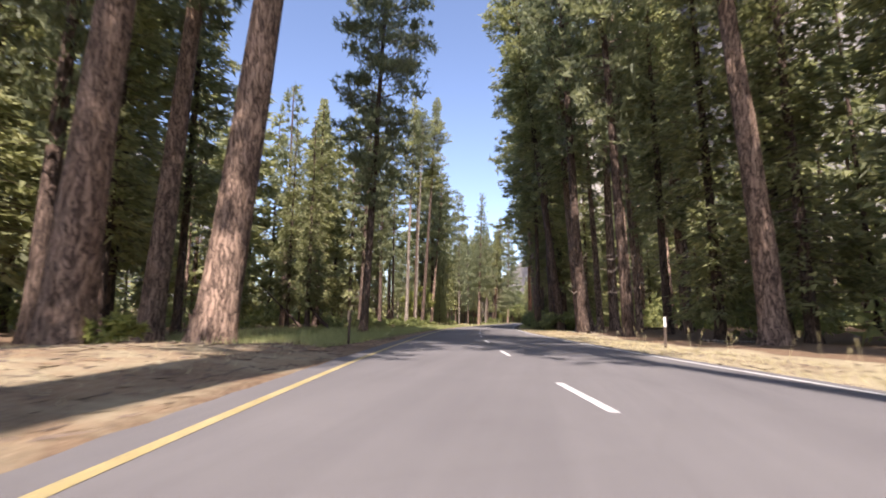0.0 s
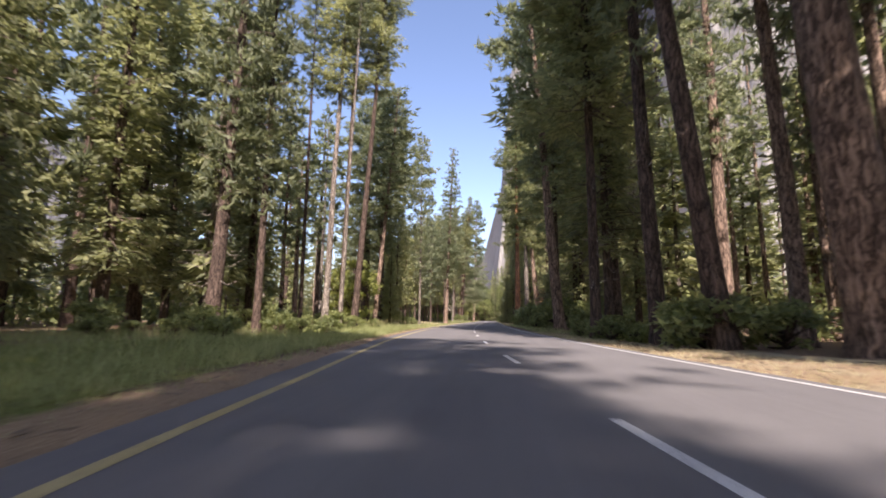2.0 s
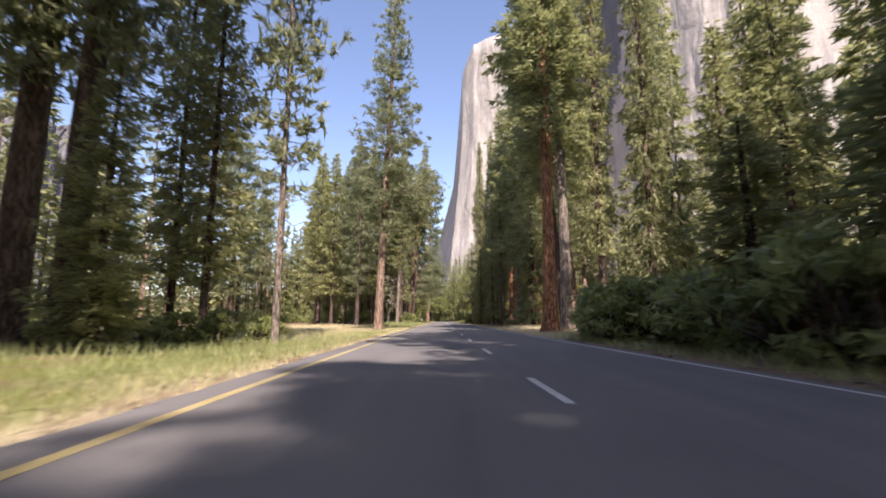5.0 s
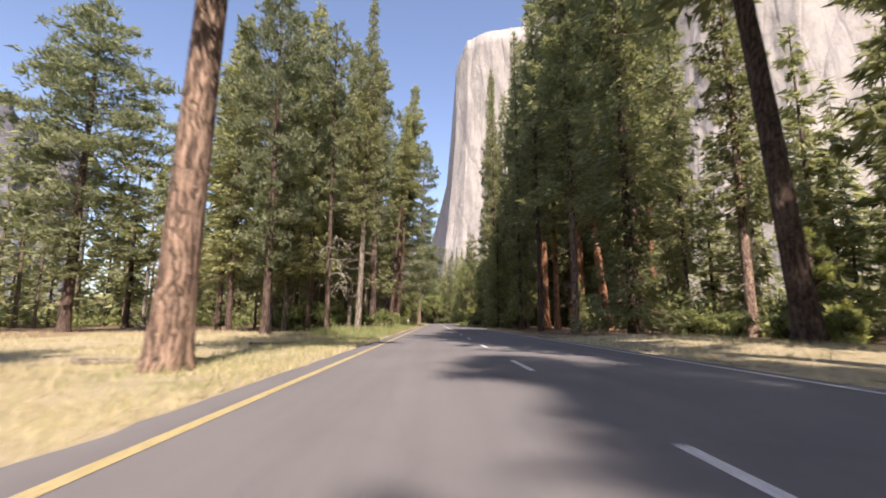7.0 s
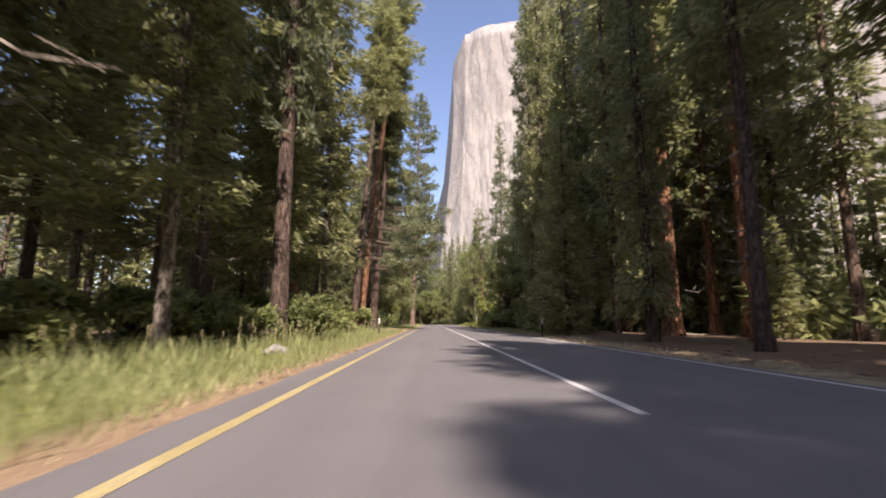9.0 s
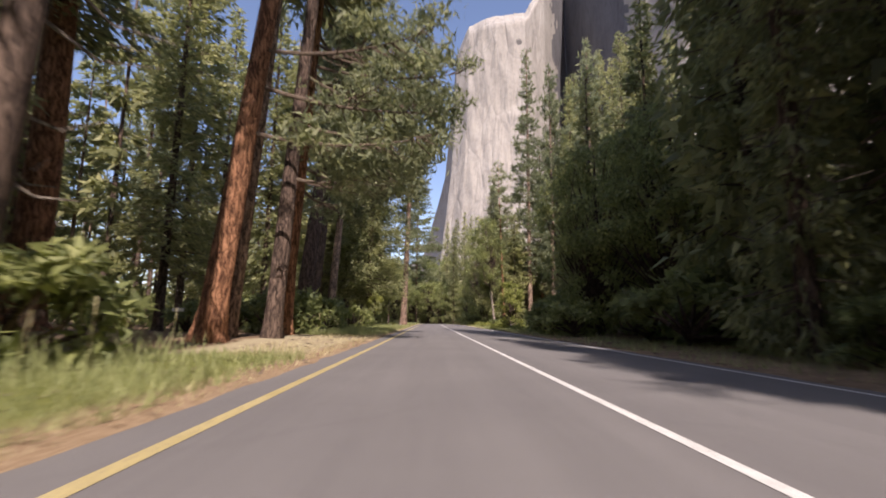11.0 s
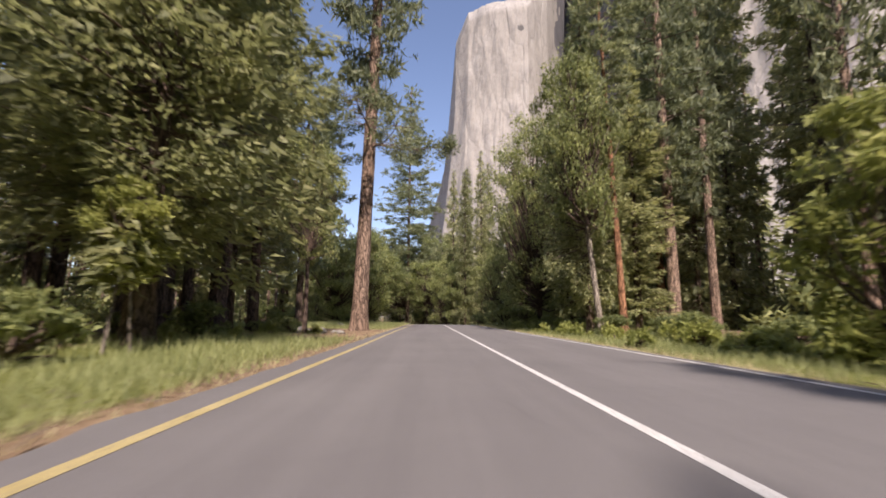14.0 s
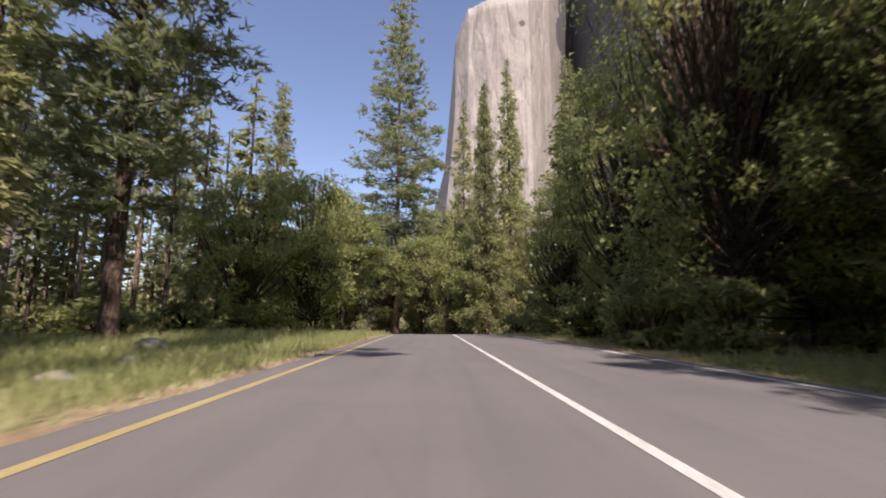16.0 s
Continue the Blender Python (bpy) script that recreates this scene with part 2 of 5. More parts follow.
def ground_z(x, y):
    """Height of the ground sheet beside and under the road."""
    lat = x - road_x(y)
    left, right = yellow_lat(y) - 0.55, RIGHT + 0.35
    base = dip(y)
    out = max(left - lat, lat - right)
    if out < 0:
        return base - 0.10
    far = min(1.0, out / 5.0)
    n = noise.noise((x * 0.35, y * 0.35, 0)) * 0.10 + noise.noise((x * 0.06, y * 0.06, 3)) * 0.35
    bank = 0.0
    if lat < 0:
        bank = 0.22 * math.exp(-((y - 4) / 16.0) ** 2) * min(1, out / 2.5) + 0.12 * math.exp(-((y - 190) / 14.0) ** 2) * min(1, out / 2)
    hill = max(0.0, math.hypot(x, y - 130) - 420) * 0.05
    return base - 0.03 - 0.02 * min(out, 1) + bank + far * n + hill


# ---- mesh helpers ----
def mesh_from(name, verts, faces, material, smooth=False):
    me = bpy.data.meshes.new(name)
    me.from_pydata([tuple(map(float, v)) for v in verts], [], [tuple(map(int, f)) for f in faces])
    me.materials.append(material)
    if smooth:
        me.polygons.foreach_set("use_smooth", [True] * len(me.polygons))
    me.update()
    return me


def blades_from(name, co, material):
    """A mesh of loose three-cornered leaves from an array (n, 3, 3)."""
    n = len(co)
    me = bpy.data.meshes.new(name)
    me.vertices.add(3 * n)
    me.vertices.foreach_set("co", np.ascontiguousarray(co, np.float32).ravel())
    me.loops.add(3 * n)
    me.loops.foreach_set("vertex_index", np.arange(3 * n, dtype=np.int32))
    me.polygons.add(n)
    me.polygons.foreach_set("loop_start", np.arange(0, 3 * n, 3, dtype=np.int32))
    me.materials.append(material)
    me.update(calc_edges=True)
    return me


def unit(v):
    return v / np.maximum(np.linalg.norm(v, axis=-1, keepdims=True), 1e-9)


def kites(base, along, side, length, width):
    """Leaf shapes: base point, direction, flat side direction, sizes; each (n, ...)."""
    w = side * (0.55 * width)[:, None]
    back = along * (0.15 * length)[:, None]
    return np.stack([base + w, base + along * length[:, None], base - w - back], 1)


def child(name, mesh, parent, matrix, label=""):
    ob = new(name, mesh)
    ob.parent = parent
    ob.matrix_basis = matrix
    return tagged(ob, label)


# ---- setting: road, markings, ground, cliff ----
def strip(name, lat_a, lat_b, y0, y1, z, material, step=1.0, thick=0.0):
    """A ribbon along the road between two offsets (numbers or functions of y)."""
    fa = lat_a if callable(lat_a) else (lambda y: lat_a)
    fb = lat_b if callable(lat_b) else (lambda y: lat_b)
    ys = np.linspace(y0, y1, max(2, int((y1 - y0) / step) + 1))
    v, f = [], []
    for y in ys:
        a, b = fa(y), fb(y)
        row = [place(a, y, z), place(b, y, z)]
        if thick:
            row += [place(b, y, z - thick), place(a, y, z - thick)]
        v += row
    k = 4 if thick else 2
    for i in range(len(ys) - 1):
        for j in range(k if thick else 1):
            f.append((i * k + j, i * k + (j + 1) % k, (i + 1) * k + (j + 1) % k, (i + 1) * k + j))
    if thick:
        n = len(v) - 4
        f += [(0, 3, 2, 1), (n, n + 1, n + 2, n + 3)]
    ob = new(name, mesh_from(name, v, f, material))
    return tagged(ob, kind="structure")


def ragged(edge, amount, seed):
    return lambda y: edge(y) + amount * noise.noise((y * 0.9, seed, 0)) + amount * 0.6 * noise.noise((y * 3.1, seed, 5))


left_edge = ragged(lambda y: yellow_lat(y) - 0.52, 0.10, 1.0)
right_edge = ragged(lambda y: RIGHT + 0.32, 0.09, 2.0)
tagged(strip("road", left_edge, right_edge, -120, 420, 0.0, ASPHALT, 0.4, 0.25), "two-lane grey asphalt road with worn wheel tracks", "road")
tagged(strip("yellow_edge_line", lambda y: yellow_lat(y) - 0.065, lambda y: yellow_lat(y) + 0.065, -120, 400, 0.004, YELLOW_PAINT), "worn solid yellow edge line on asphalt", "road marking")
tagged(strip("white_edge_line", RIGHT - 0.05, RIGHT + 0.05, -120, 400, 0.004, WHITE_PAINT), "thin solid white edge line on asphalt", "road marking")
tagged(strip("white_centre_line", CENTRE - 0.055, CENTRE + 0.055, 146.3, 400, 0.004, WHITE_PAINT), "solid white lane line on asphalt", "road marking")
starts = [4.45 + 7.2 * k for k in range(-8, 11)] + [76.45 + 7.0 * k for k in range(1, 7)] + [118.4 + 7.0 * k for k in range(1, 4)]
for s in starts:
    tagged(strip("lane_dash", CENTRE - 0.055, CENTRE + 0.055, s, s + 2.1, 0.004, WHITE_PAINT), "white painted lane dash on asphalt", "road marking", "lane dashes")


def spread(near, step, limit, growth):
    out, v = [], 0.0
    while v < near:
        out.append(v)
        v += step
    while v < limit:
        out.append(v)
        step *= growth
        v += step
    return out + [limit]


def soft_in(v, a, b, edge=3.0):
    """1 inside the stretch from a to b, falling to 0 over its edges."""
    return min(1.0, max(0.0, min(v - a, b - v) / edge + 0.5))


# stretches of the verges: lat from and to, y from and to, how strongly
DRY = ((-40, -2.4, 103, 139, 1.0), (-24, -2.4, 138, 147, 0.6), (-14, -2.4, -20, 14, 0.55), (5.2, 10, -20, 48, 0.62), (5.2, 14, 100, 136, 0.8), (5.2, 8.0, 136, 180, 0.5), (-5, -2.4, 76, 103, 0.6), (-7, -2.4, 182, 197, 0.7), (5.2, 7.4, 224, 296, 0.6), (-6, -2.4, 252, 268, 0.6))
GRASSY = ((-7, -3.0, 114, 140, 0.35), (-12, -3.4, 14, 80, 0.75), (-14, -3.2, 76, 104, 0.6), (-9, -3.2, 139, 186, 0.8), (-10, -3.2, 197, 244, 0.75), (-24, -3.2, 258, 300, 0.8), (5.9, 16, 222, 266, 0.8), (6, 9, 60, 102, 0.4))
NEEDLES = ((-3.5, -2.3, 16, 78, 0.85), (-3.3, -2.3, 137, 214, 0.85), (-3.2, -2.3, 214, 300, 0.6), (-9, -2.4, -20, 16, 0.45), (-8, -2.4, 182, 199, 0.2), (5.2, 9, 30, 66, 0.55), (-8, -2.4, 240, 258, 0.6), (5.2, 8, 150, 215, 0.5))


def build_ground():
    px = spread(16, 0.5, 2600, 1.16)
    xs = [-v for v in reversed(px[1:])] + px
    py = spread(185, 1.0, 2600, 1.2)
    ys = [130 - v for v in reversed(py[1:])] + [130 + v for v in py]
    v = [(x + (road_x(min(max(y, -60), 300)) if abs(x) < 60 else 0), y, 0) for y in ys for x in xs]
    v = [(x, y, ground_z(x, min(max(y, -150), 650)) if abs(x) < 500 else max(0.0, math.hypot(x, y - 130) - 420) * 0.05) for x, y, _ in v]
    w = len(xs)
    f = [(j * w + i, j * w + i + 1, (j + 1) * w + i + 1, (j + 1) * w + i) for j in range(len(ys) - 1) for i in range(w - 1)]
    me = mesh_from("ground", v, f, GROUND, True)
    for name, stretches in (("dry", DRY), ("grassy", GRASSY), ("needles", NEEDLES)):
        near = [max(k * min(soft_in(x - road_x(y), a, b, 0.9), soft_in(y, c, d, 5.0)) for a, b, c, d, k in stretches) if -40 < y < 320 and abs(x) < 80 else 0.0 for x, y, _ in v]
        me.attributes.new(name, "FLOAT", "POINT").data.foreach_set("value", near)
    tagged(new("ground", me), "forest floor of pine litter, straw and short grass", "ground", kind="structure")


build_ground()


def build_cliff():
    """The granite wall beyond the trees, as a folded sheet seen from about (0, 190)."""
    plan = [(-7.0, 1900, 4), (-1.0, 1600, 9), (1.5, 1300, 19), (2.9, 1190, 33.0), (4.5, 1150, 36.4), (8.1, 1120, 37.3), (12.0, 1125, 37.4), (14.5, 1240, 40),
            (17.0, 1480, 41), (21.0, 1215, 42), (26.0, 1010, 42), (30.0, 930, 41), (35.0, 890, 40), (44.0, 870, 40), (60.0, 1000, 34), (80.0, 1200, 28)]
    bear = np.linspace(-7.0, 80.0, 320)
    bear = np.sort(np.concatenate([bear, np.linspace(1, 17, 220)]))
    dist = np.interp(bear, [p[0] for p in plan], [p[1] for p in plan])
    top = np.interp(bear, [p[0] for p in plan], [p[2] for p in plan])
    rows = 84
    v, f = [], []
    for j in range(rows + 1):
        h = j / rows
        for b, d, e in zip(bear, dist, top):
            rr = d + 60 * (1 - h) ** 2 * -1.0 + 55 * max(0, h - 0.93) / 0.07
            z = h * d * math.tan(radians(e)) - 20
            n = noise.fractal((b * 0.32, h * 3.2, 0.3), 1.0, 2.1, 5) * 8 + noise.fractal((b * 0.9, h * 11.0, 4), 0.9, 2.1, 5) * 4.0
            flare = 3.0 * max(0.0, 1 - h * 1.25) ** 1.4 * max(0.0, 1 - abs(b - 3) / 4)
            a = radians(b - flare + 0.03 * noise.noise((h * 5, b * 2, 7)))
            r = rr - n
            v.append((r * math.sin(a), 190 + r * math.cos(a), z + 6 * noise.noise((b * 0.5, 0, 9)) * h + 2 * noise.noise((b * 4, 0, 9)) * h))
    w = len(bear)
    for j in range(rows):
        for i in range(w - 1):
            f.append((j * w + i, j * w + i + 1, (j + 1) * w + i + 1, (j + 1) * w + i))
    wall = mesh_from("granite_cliff", v, f, GRANITE, True)
    wall.materials.append(SHADED_ROCK)
    # the band's darkness is shade painted in by this second material
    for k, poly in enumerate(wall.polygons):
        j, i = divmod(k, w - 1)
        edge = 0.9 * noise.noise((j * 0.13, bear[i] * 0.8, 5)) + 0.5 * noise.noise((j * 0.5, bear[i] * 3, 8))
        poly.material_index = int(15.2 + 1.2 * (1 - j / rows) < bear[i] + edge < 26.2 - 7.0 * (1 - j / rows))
    tagged(new("granite_cliff", wall), "towering pale granite cliff with a dark band, shade painted into its rock", "cliff", kind="structure")
    # the far wall on the other side of the valley
    v, f = [], []
    bear = np.linspace(-75, -38.6, 120)
    for j in range(41):
        h = j / 40
        for b in bear:
            d = 1500 + noise.fractal((b * 0.5, h * 2, 1), 1.0, 2.0, 6) * 120 + 300 * h
            e = 23 + 4 * noise.noise((b * 0.12, 2, 2)) + 3 * noise.noise((b * 0.6, 2, 2))
            v.append((d * math.sin(radians(b)), 190 + d * math.cos(radians(b)), h * 1500 * math.tan(radians(e)) - 20))
    w = len(bear)
    f = [(j * w + i, j * w + i + 1, (j + 1) * w + i + 1, (j + 1) * w + i) for j in range(40) for i in range(w - 1)]
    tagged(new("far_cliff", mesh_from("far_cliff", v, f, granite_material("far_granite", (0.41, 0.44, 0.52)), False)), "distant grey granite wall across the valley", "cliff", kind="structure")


build_cliff()

# ---- trees: meshes that are shared ----
def trunk_mesh(name, material, seed, sides=24, rings=26, taper=0.80, flare=0.35, bend=0.012, rough=0.06):
    """A tapered trunk, one metre tall and one metre across at breast height, to be scaled."""
    v, f = [], []
    for j in range(rings + 1):
        h = (j / rings) ** 1.35
        r = 0.5 * (1 - taper * h) + 0.5 * flare * math.exp(-h * 55)
        ox = bend * noise.noise((h * 3.2, seed, 0)) * 8
        oy = bend * noise.noise((h * 3.2, seed, 9)) * 8
        for i in range(sides):
            a = 2 * math.pi * i / sides
            lobes = 1 + flare * 0.35 * math.exp(-h * 60) * math.sin(a * 5 + seed)
            k = 1 + rough * (noise.noise((math.cos(a) * 2.4, math.sin(a) * 2.4 + seed * 3, h * 18)) + 0.8 * noise.noise((math.cos(a) * 6, math.sin(a) * 6 + seed, h * 60)))
            v.append((r * lobes * k * math.cos(a) + ox, r * lobes * k * math.sin(a) + oy, h))
    for j in range(rings):
        for i in range(sides):
            f.append((j * sides + i, j * sides + (i + 1) % sides, (j + 1) * sides + (i + 1) % sides, (j + 1) * sides + i))
    f.append(tuple(range(rings * sides, (rings + 1) * sides)))
    return mesh_from(name, v, f, material, True)


def limbs_into(v, f, a, b, ra, rb, sides=5, bend=(0, 0, 0), parts=3):
    """A tapered, bent limb from a to b."""
    a, b, bend = Vector(a), Vector(b), Vector(bend)
    d = (b - a).normalized()
    s = d.orthogonal().normalized()
    t = d.cross(s)
    k0 = len(v)
    for j in range(parts + 1):
        u = j / parts
        c = a.lerp(b, u) + bend * (4 * u * (1 - u))
        r = ra + (rb - ra) * u
        for i in range(sides):
            w = 2 * math.pi * i / sides
            v.append(c + s * (r * math.cos(w)) + t * (r * math.sin(w)))
    for j in range(parts):
        for i in range(sides):
            f.append((k0 + j * sides + i, k0 + j * sides + (i + 1) % sides, k0 + (j + 1) * sides + (i + 1) % sides, k0 + (j + 1) * sides + i))


def conifer_crown(name, material, seed, height, radius, branches, leaves, size, shape="cone", droop=0.15, clump=0.0, start=0.15):
    """Crown of loosely whorled branches that carry needle sprays: the foliage mesh and the branch mesh."""
    g = np.random.default_rng(seed)
    v, f, out = [], [], []
    golden = 2.39996
    per = 5 if shape == "pine" else 7
    for i in range(branches):
        h = (i // per + 0.5 + g.uniform(-0.55, 0.55)) * per / branches
        h = min(max(h, 0.005), 0.99)
        if shape == "cone":
            prof = (1 - h) ** 0.8 * min(1.0, 0.55 + h * 3)
        elif shape == "column":
            prof = min(1.0, (1 - h) * 2.3) ** 0.75 * (0.75 + 0.25 * math.sin(h * 19 + seed))
        else:
            prof = min(1.0, (1.03 - h) * 2.6) ** 0.7 * min(1.0, 0.42 + h * 1.5)
        az = i * golden + g.uniform(-0.5, 0.5)
        # fuller and thinner sides, so that the outline is uneven
        side_of = 0.86 + 0.34 * noise.noise((math.cos(az) * 0.9, math.sin(az) * 0.9 + seed, h * 4.5))
        L = radius * prof * g.uniform(0.55, 1.14) * side_of + 0.15
        lift = (0.5 * h - droop) + g.uniform(-0.2, 0.2)
        d = np.array([math.cos(az), math.sin(az), lift])
        d /= np.linalg.norm(d)
        o = np.array([0, 0, h * height])
        sag = -0.12 * L if droop > 0.1 else 0.06 * L
        limbs_into(v, f, o, o + d * L, 0.012 + 0.011 * L, 0.006, 3, (0, 0, sag), 2 if shape == "pine" else 1)
        n = max(4, int(leaves * (L / radius) ** 1.15 * g.uniform(0.6, 1.35)))
        if clump:
            k = max(2, n // 11)
            cu = g.uniform(start + 0.2, 1.03, k)
            pick = g.integers(0, k, n)
            u = cu[pick] + g.normal(0, 0.02, n)
            jit = g.normal(0, clump, (k, 3))[pick] * (0.4 + 0.8 * u[:, None]) + g.normal(0, clump * 0.30, (n, 3))
            jit[:, 2] *= 0.5
        else:
            u = start + (1 - start) * g.random(n) ** 0.75
            jit = g.normal(0, 1, (n, 3)) * np.array([0.06, 0.06, 0.05 * radius])
        side = unit(np.cross(d, [0, 0, 1.0]))
        fan = (1.08 - u) * L * 0.42 + 0.05
        off = g.uniform(-1, 1, n) * fan
        p = o + d * (u * L)[:, None] + side * off[:, None] + jit
        p[:, 2] += sag * 4 * u * (1 - u) - 0.16 * np.abs(off)
        if clump:
            dirs = unit(d * 0.6 + g.normal(0, 0.75, (n, 3)) + np.array([0, 0, 0.25]))
            flat = unit(np.cross(dirs, g.normal(0, 1, (n, 3))))
        else:
            dirs = unit(d + side * (np.sign(off) * 0.75)[:, None] + g.normal(0, 0.42, (n, 3)) + np.array([0, 0, -0.3]))
            flat = unit(np.cross(dirs, np.array([0, 0, 1.0]) + g.normal(0, 0.8, (n, 3))))
        ln = size * g.uniform(0.55, 1.4, n)
        out.append(kites(p, dirs, flat, ln, ln * (g.uniform(0.18, 0.38, n) if clump else g.uniform(0.26, 0.52, n))))
    return blades_from(name, np.concatenate(out), material), mesh_from(name + "_limbs", v, f, TWIG)


def broad_crown(name, material, seed, height, radius, clumps, leaves, size, limbs=True, bark=None, tight=(0.20, 0.36)):
    """Rounded crown of leaf clumps on spreading limbs."""
    g = np.random.default_rng(seed)
    v, f, out = [], [], []
    for i in range(clumps):
        a, h = g.uniform(0, 2 * math.pi), g.uniform(0, 1) ** 0.8
        r = radius * math.sin(math.pi * (0.14 + 0.76 * h)) ** 0.7 * g.uniform(0.45, 1.0)
        c = np.array([r * math.cos(a), r * math.sin(a), h * height])
        if limbs:
            o = np.array([0, 0, h * height * 0.35 * g.uniform(0.4, 1)])
            limbs_into(v, f, o, c, 0.05 + 0.008 * radius, 0.012, 5 if radius > 3 else 3, tuple(g.normal(0, 0.12 * r + 0.05, 3)), 3 if radius > 3 else 2)
        k = int(leaves * g.uniform(0.6, 1.4))
        cr = radius * g.uniform(*tight)
        q = unit(g.normal(0, 1, (k, 3))) * (g.random(k) ** 0.45 * cr)[:, None] * np.array([1.15, 1.15, 0.72])
        dirs = unit(q * 0.6 / cr + g.normal(0, 0.6, (k, 3)) + np.array([0, 0, -0.15]))
        flat = unit(np.cross(dirs, np.array([0, 0, 1.0]) + g.normal(0, 0.6, (k, 3))))
        ln = size * g.uniform(0.6, 1.4, k)
        out.append(kites(c + q, dirs, flat, ln, ln * g.uniform(0.45, 0.75, k)))
    return blades_from(name, np.concatenate(out), material), (mesh_from(name + "_limbs", v, f, bark or BARK_DARK_SHADED) if limbs else None)


def dead_limbs(name, seed, count, length, up=0.1):
    g = np.random.default_rng(seed)
    v, f = [], []
    for i in range(count):
        h, a = g.uniform(0, 1), g.uniform(0, 6.28)
        L = length * (1.1 - 0.6 * h) * g.uniform(0.4, 1.1)
        d = np.array([math.cos(a), math.sin(a), g.uniform(-0.35, 0.25) + up])
        o = np.array([0, 0, h])
        limbs_into(v, f, o * 10, o * 10 + d * L, 0.03, 0.006, 4, (0, 0, -0.12 * L), 2)
        if L > 0.9:
            m = o * 10 + d * L * 0.55
            limbs_into(v, f, m, m + (d + g.normal(0, 0.5, 3)) * L * 0.35, 0.014, 0.004, 4, (0, 0, -0.05), 1)
    return mesh_from(name, v, f, BARK_GREY)


TRUNKS = {
    "pine": [trunk_mesh("pine_trunk", BARK_PINE, s) for s in (1.3, 2.7, 5.1)],
    "cedar": [trunk_mesh("cedar_trunk", BARK_CEDAR, s, flare=0.55, taper=0.86, rough=0.08) for s in (3.3, 7.9)],
    "dark": [trunk_mesh("dark_trunk", BARK_DARK_SHADED, s, 14, 18) for s in (4.4, 8.2)],
    "grey": [trunk_mesh("grey_trunk", BARK_GREY, s, 14, 26, bend=0.035) for s in (6.1, 9.4)],
}
# crowns: (foliage, limbs, built height, built radius)
CROWNS = {
    "pine": [conifer_crown("pine_crown", PINE_LEAF, s, 20, 3.6, 110, 118, 0.49, "pine", 0.05, 0.30) + (20, 3.6) for s in (11, 12, 13)],
    "broad_pine": [conifer_crown("broad_pine_crown", PINE_LEAF, s, 26, 6.0, 130, 280, 0.50, "pine", 0.04, 0.42) + (26, 6.0) for s in (14, 15)],
    "tall_cone": [conifer_crown("tall_cone_crown", PINE_LEAF, 17, 36, 6.0, 190, 290, 0.45, "cone", 0.10, 0.36) + (36, 6.0)],
    "cedar": [conifer_crown("cedar_crown", CEDAR_LEAF, s, 18, 3.4, 210, 74, 0.42, "cone", 0.22) + (18, 3.4) for s in (21, 22, 23)],
    "fine_cedar": [conifer_crown("fine_cedar_crown", CEDAR_LEAF, s, 18, 3.4, 260, 150, 0.29, "cone", 0.22) + (18, 3.4) for s in (24, 25)],
    "big_cedar": [conifer_crown("big_cedar_crown", CEDAR_LEAF, 26, 28, 7.0, 330, 260, 0.36, "cone", 0.20) + (28, 7.0)],
    "fine_fir": [conifer_crown("fine_fir_crown", CEDAR_LEAF, s, 30, 3.6, 300, 120, 0.34, "column", 0.25) + (30, 3.6) for s in (33, 34)],
    "fir": [conifer_crown("fir_crown", CEDAR_LEAF, s, 30, 3.6, 270, 68, 0.47, "column", 0.25) + (30, 3.6) for s in (31, 32)],
    "oak": [broad_crown("oak_crown", OAK_LEAF, s, 11, 4.8, 110, 110, 0.25, tight=(0.13, 0.26)) + (11, 4.8) for s in (41, 42)],
    "near_oak": [broad_crown("near_oak_crown", OAK_LEAF, s, 15, 5.6, 200, 132, 0.19, tight=(0.10, 0.20)) + (15, 5.6) for s in (43, 44)],
    "young": [broad_crown("young_tree_crown", BRIGHT_LEAF, s, 5, 1.7, 42, 90, 0.22) + (5, 1.7) for s in (51, 52)],
    "shrub": [broad_crown("shrub_crown", OAK_LEAF, s, 1.7, 1.25, 20, 62, 0.20) + (1.7, 1.25) for s in (53, 54, 55)],
    "fern": [broad_crown("fern_fronds", BRIGHT_LEAF, s, 0.75, 0.75, 16, 42, 0.20) + (0.75, 0.75) for s in (56, 57)],
    "far_pine": [conifer_crown("far_pine_crown", PINE_LEAF, s, 20, 3.2, 56, 62, 0.78, "pine", 0.12, 0.4) + (20, 3.2) for s in (61, 62)],
    "far_fir": [conifer_crown("far_fir_crown", CEDAR_LEAF, s, 24, 3.0, 76, 54, 0.80, "column", 0.25) + (24, 3.0) for s in (71, 72)],
    "far_cedar": [conifer_crown("far_cedar_crown", CEDAR_LEAF, s, 15, 2.8, 64, 54, 0.70, "cone", 0.22) + (15, 2.8) for s in (81, 82)],
}
SNAGS = [dead_limbs("dead_limbs", s, 46, 1.9) for s in (91, 92)]
pick = random.Random(5)


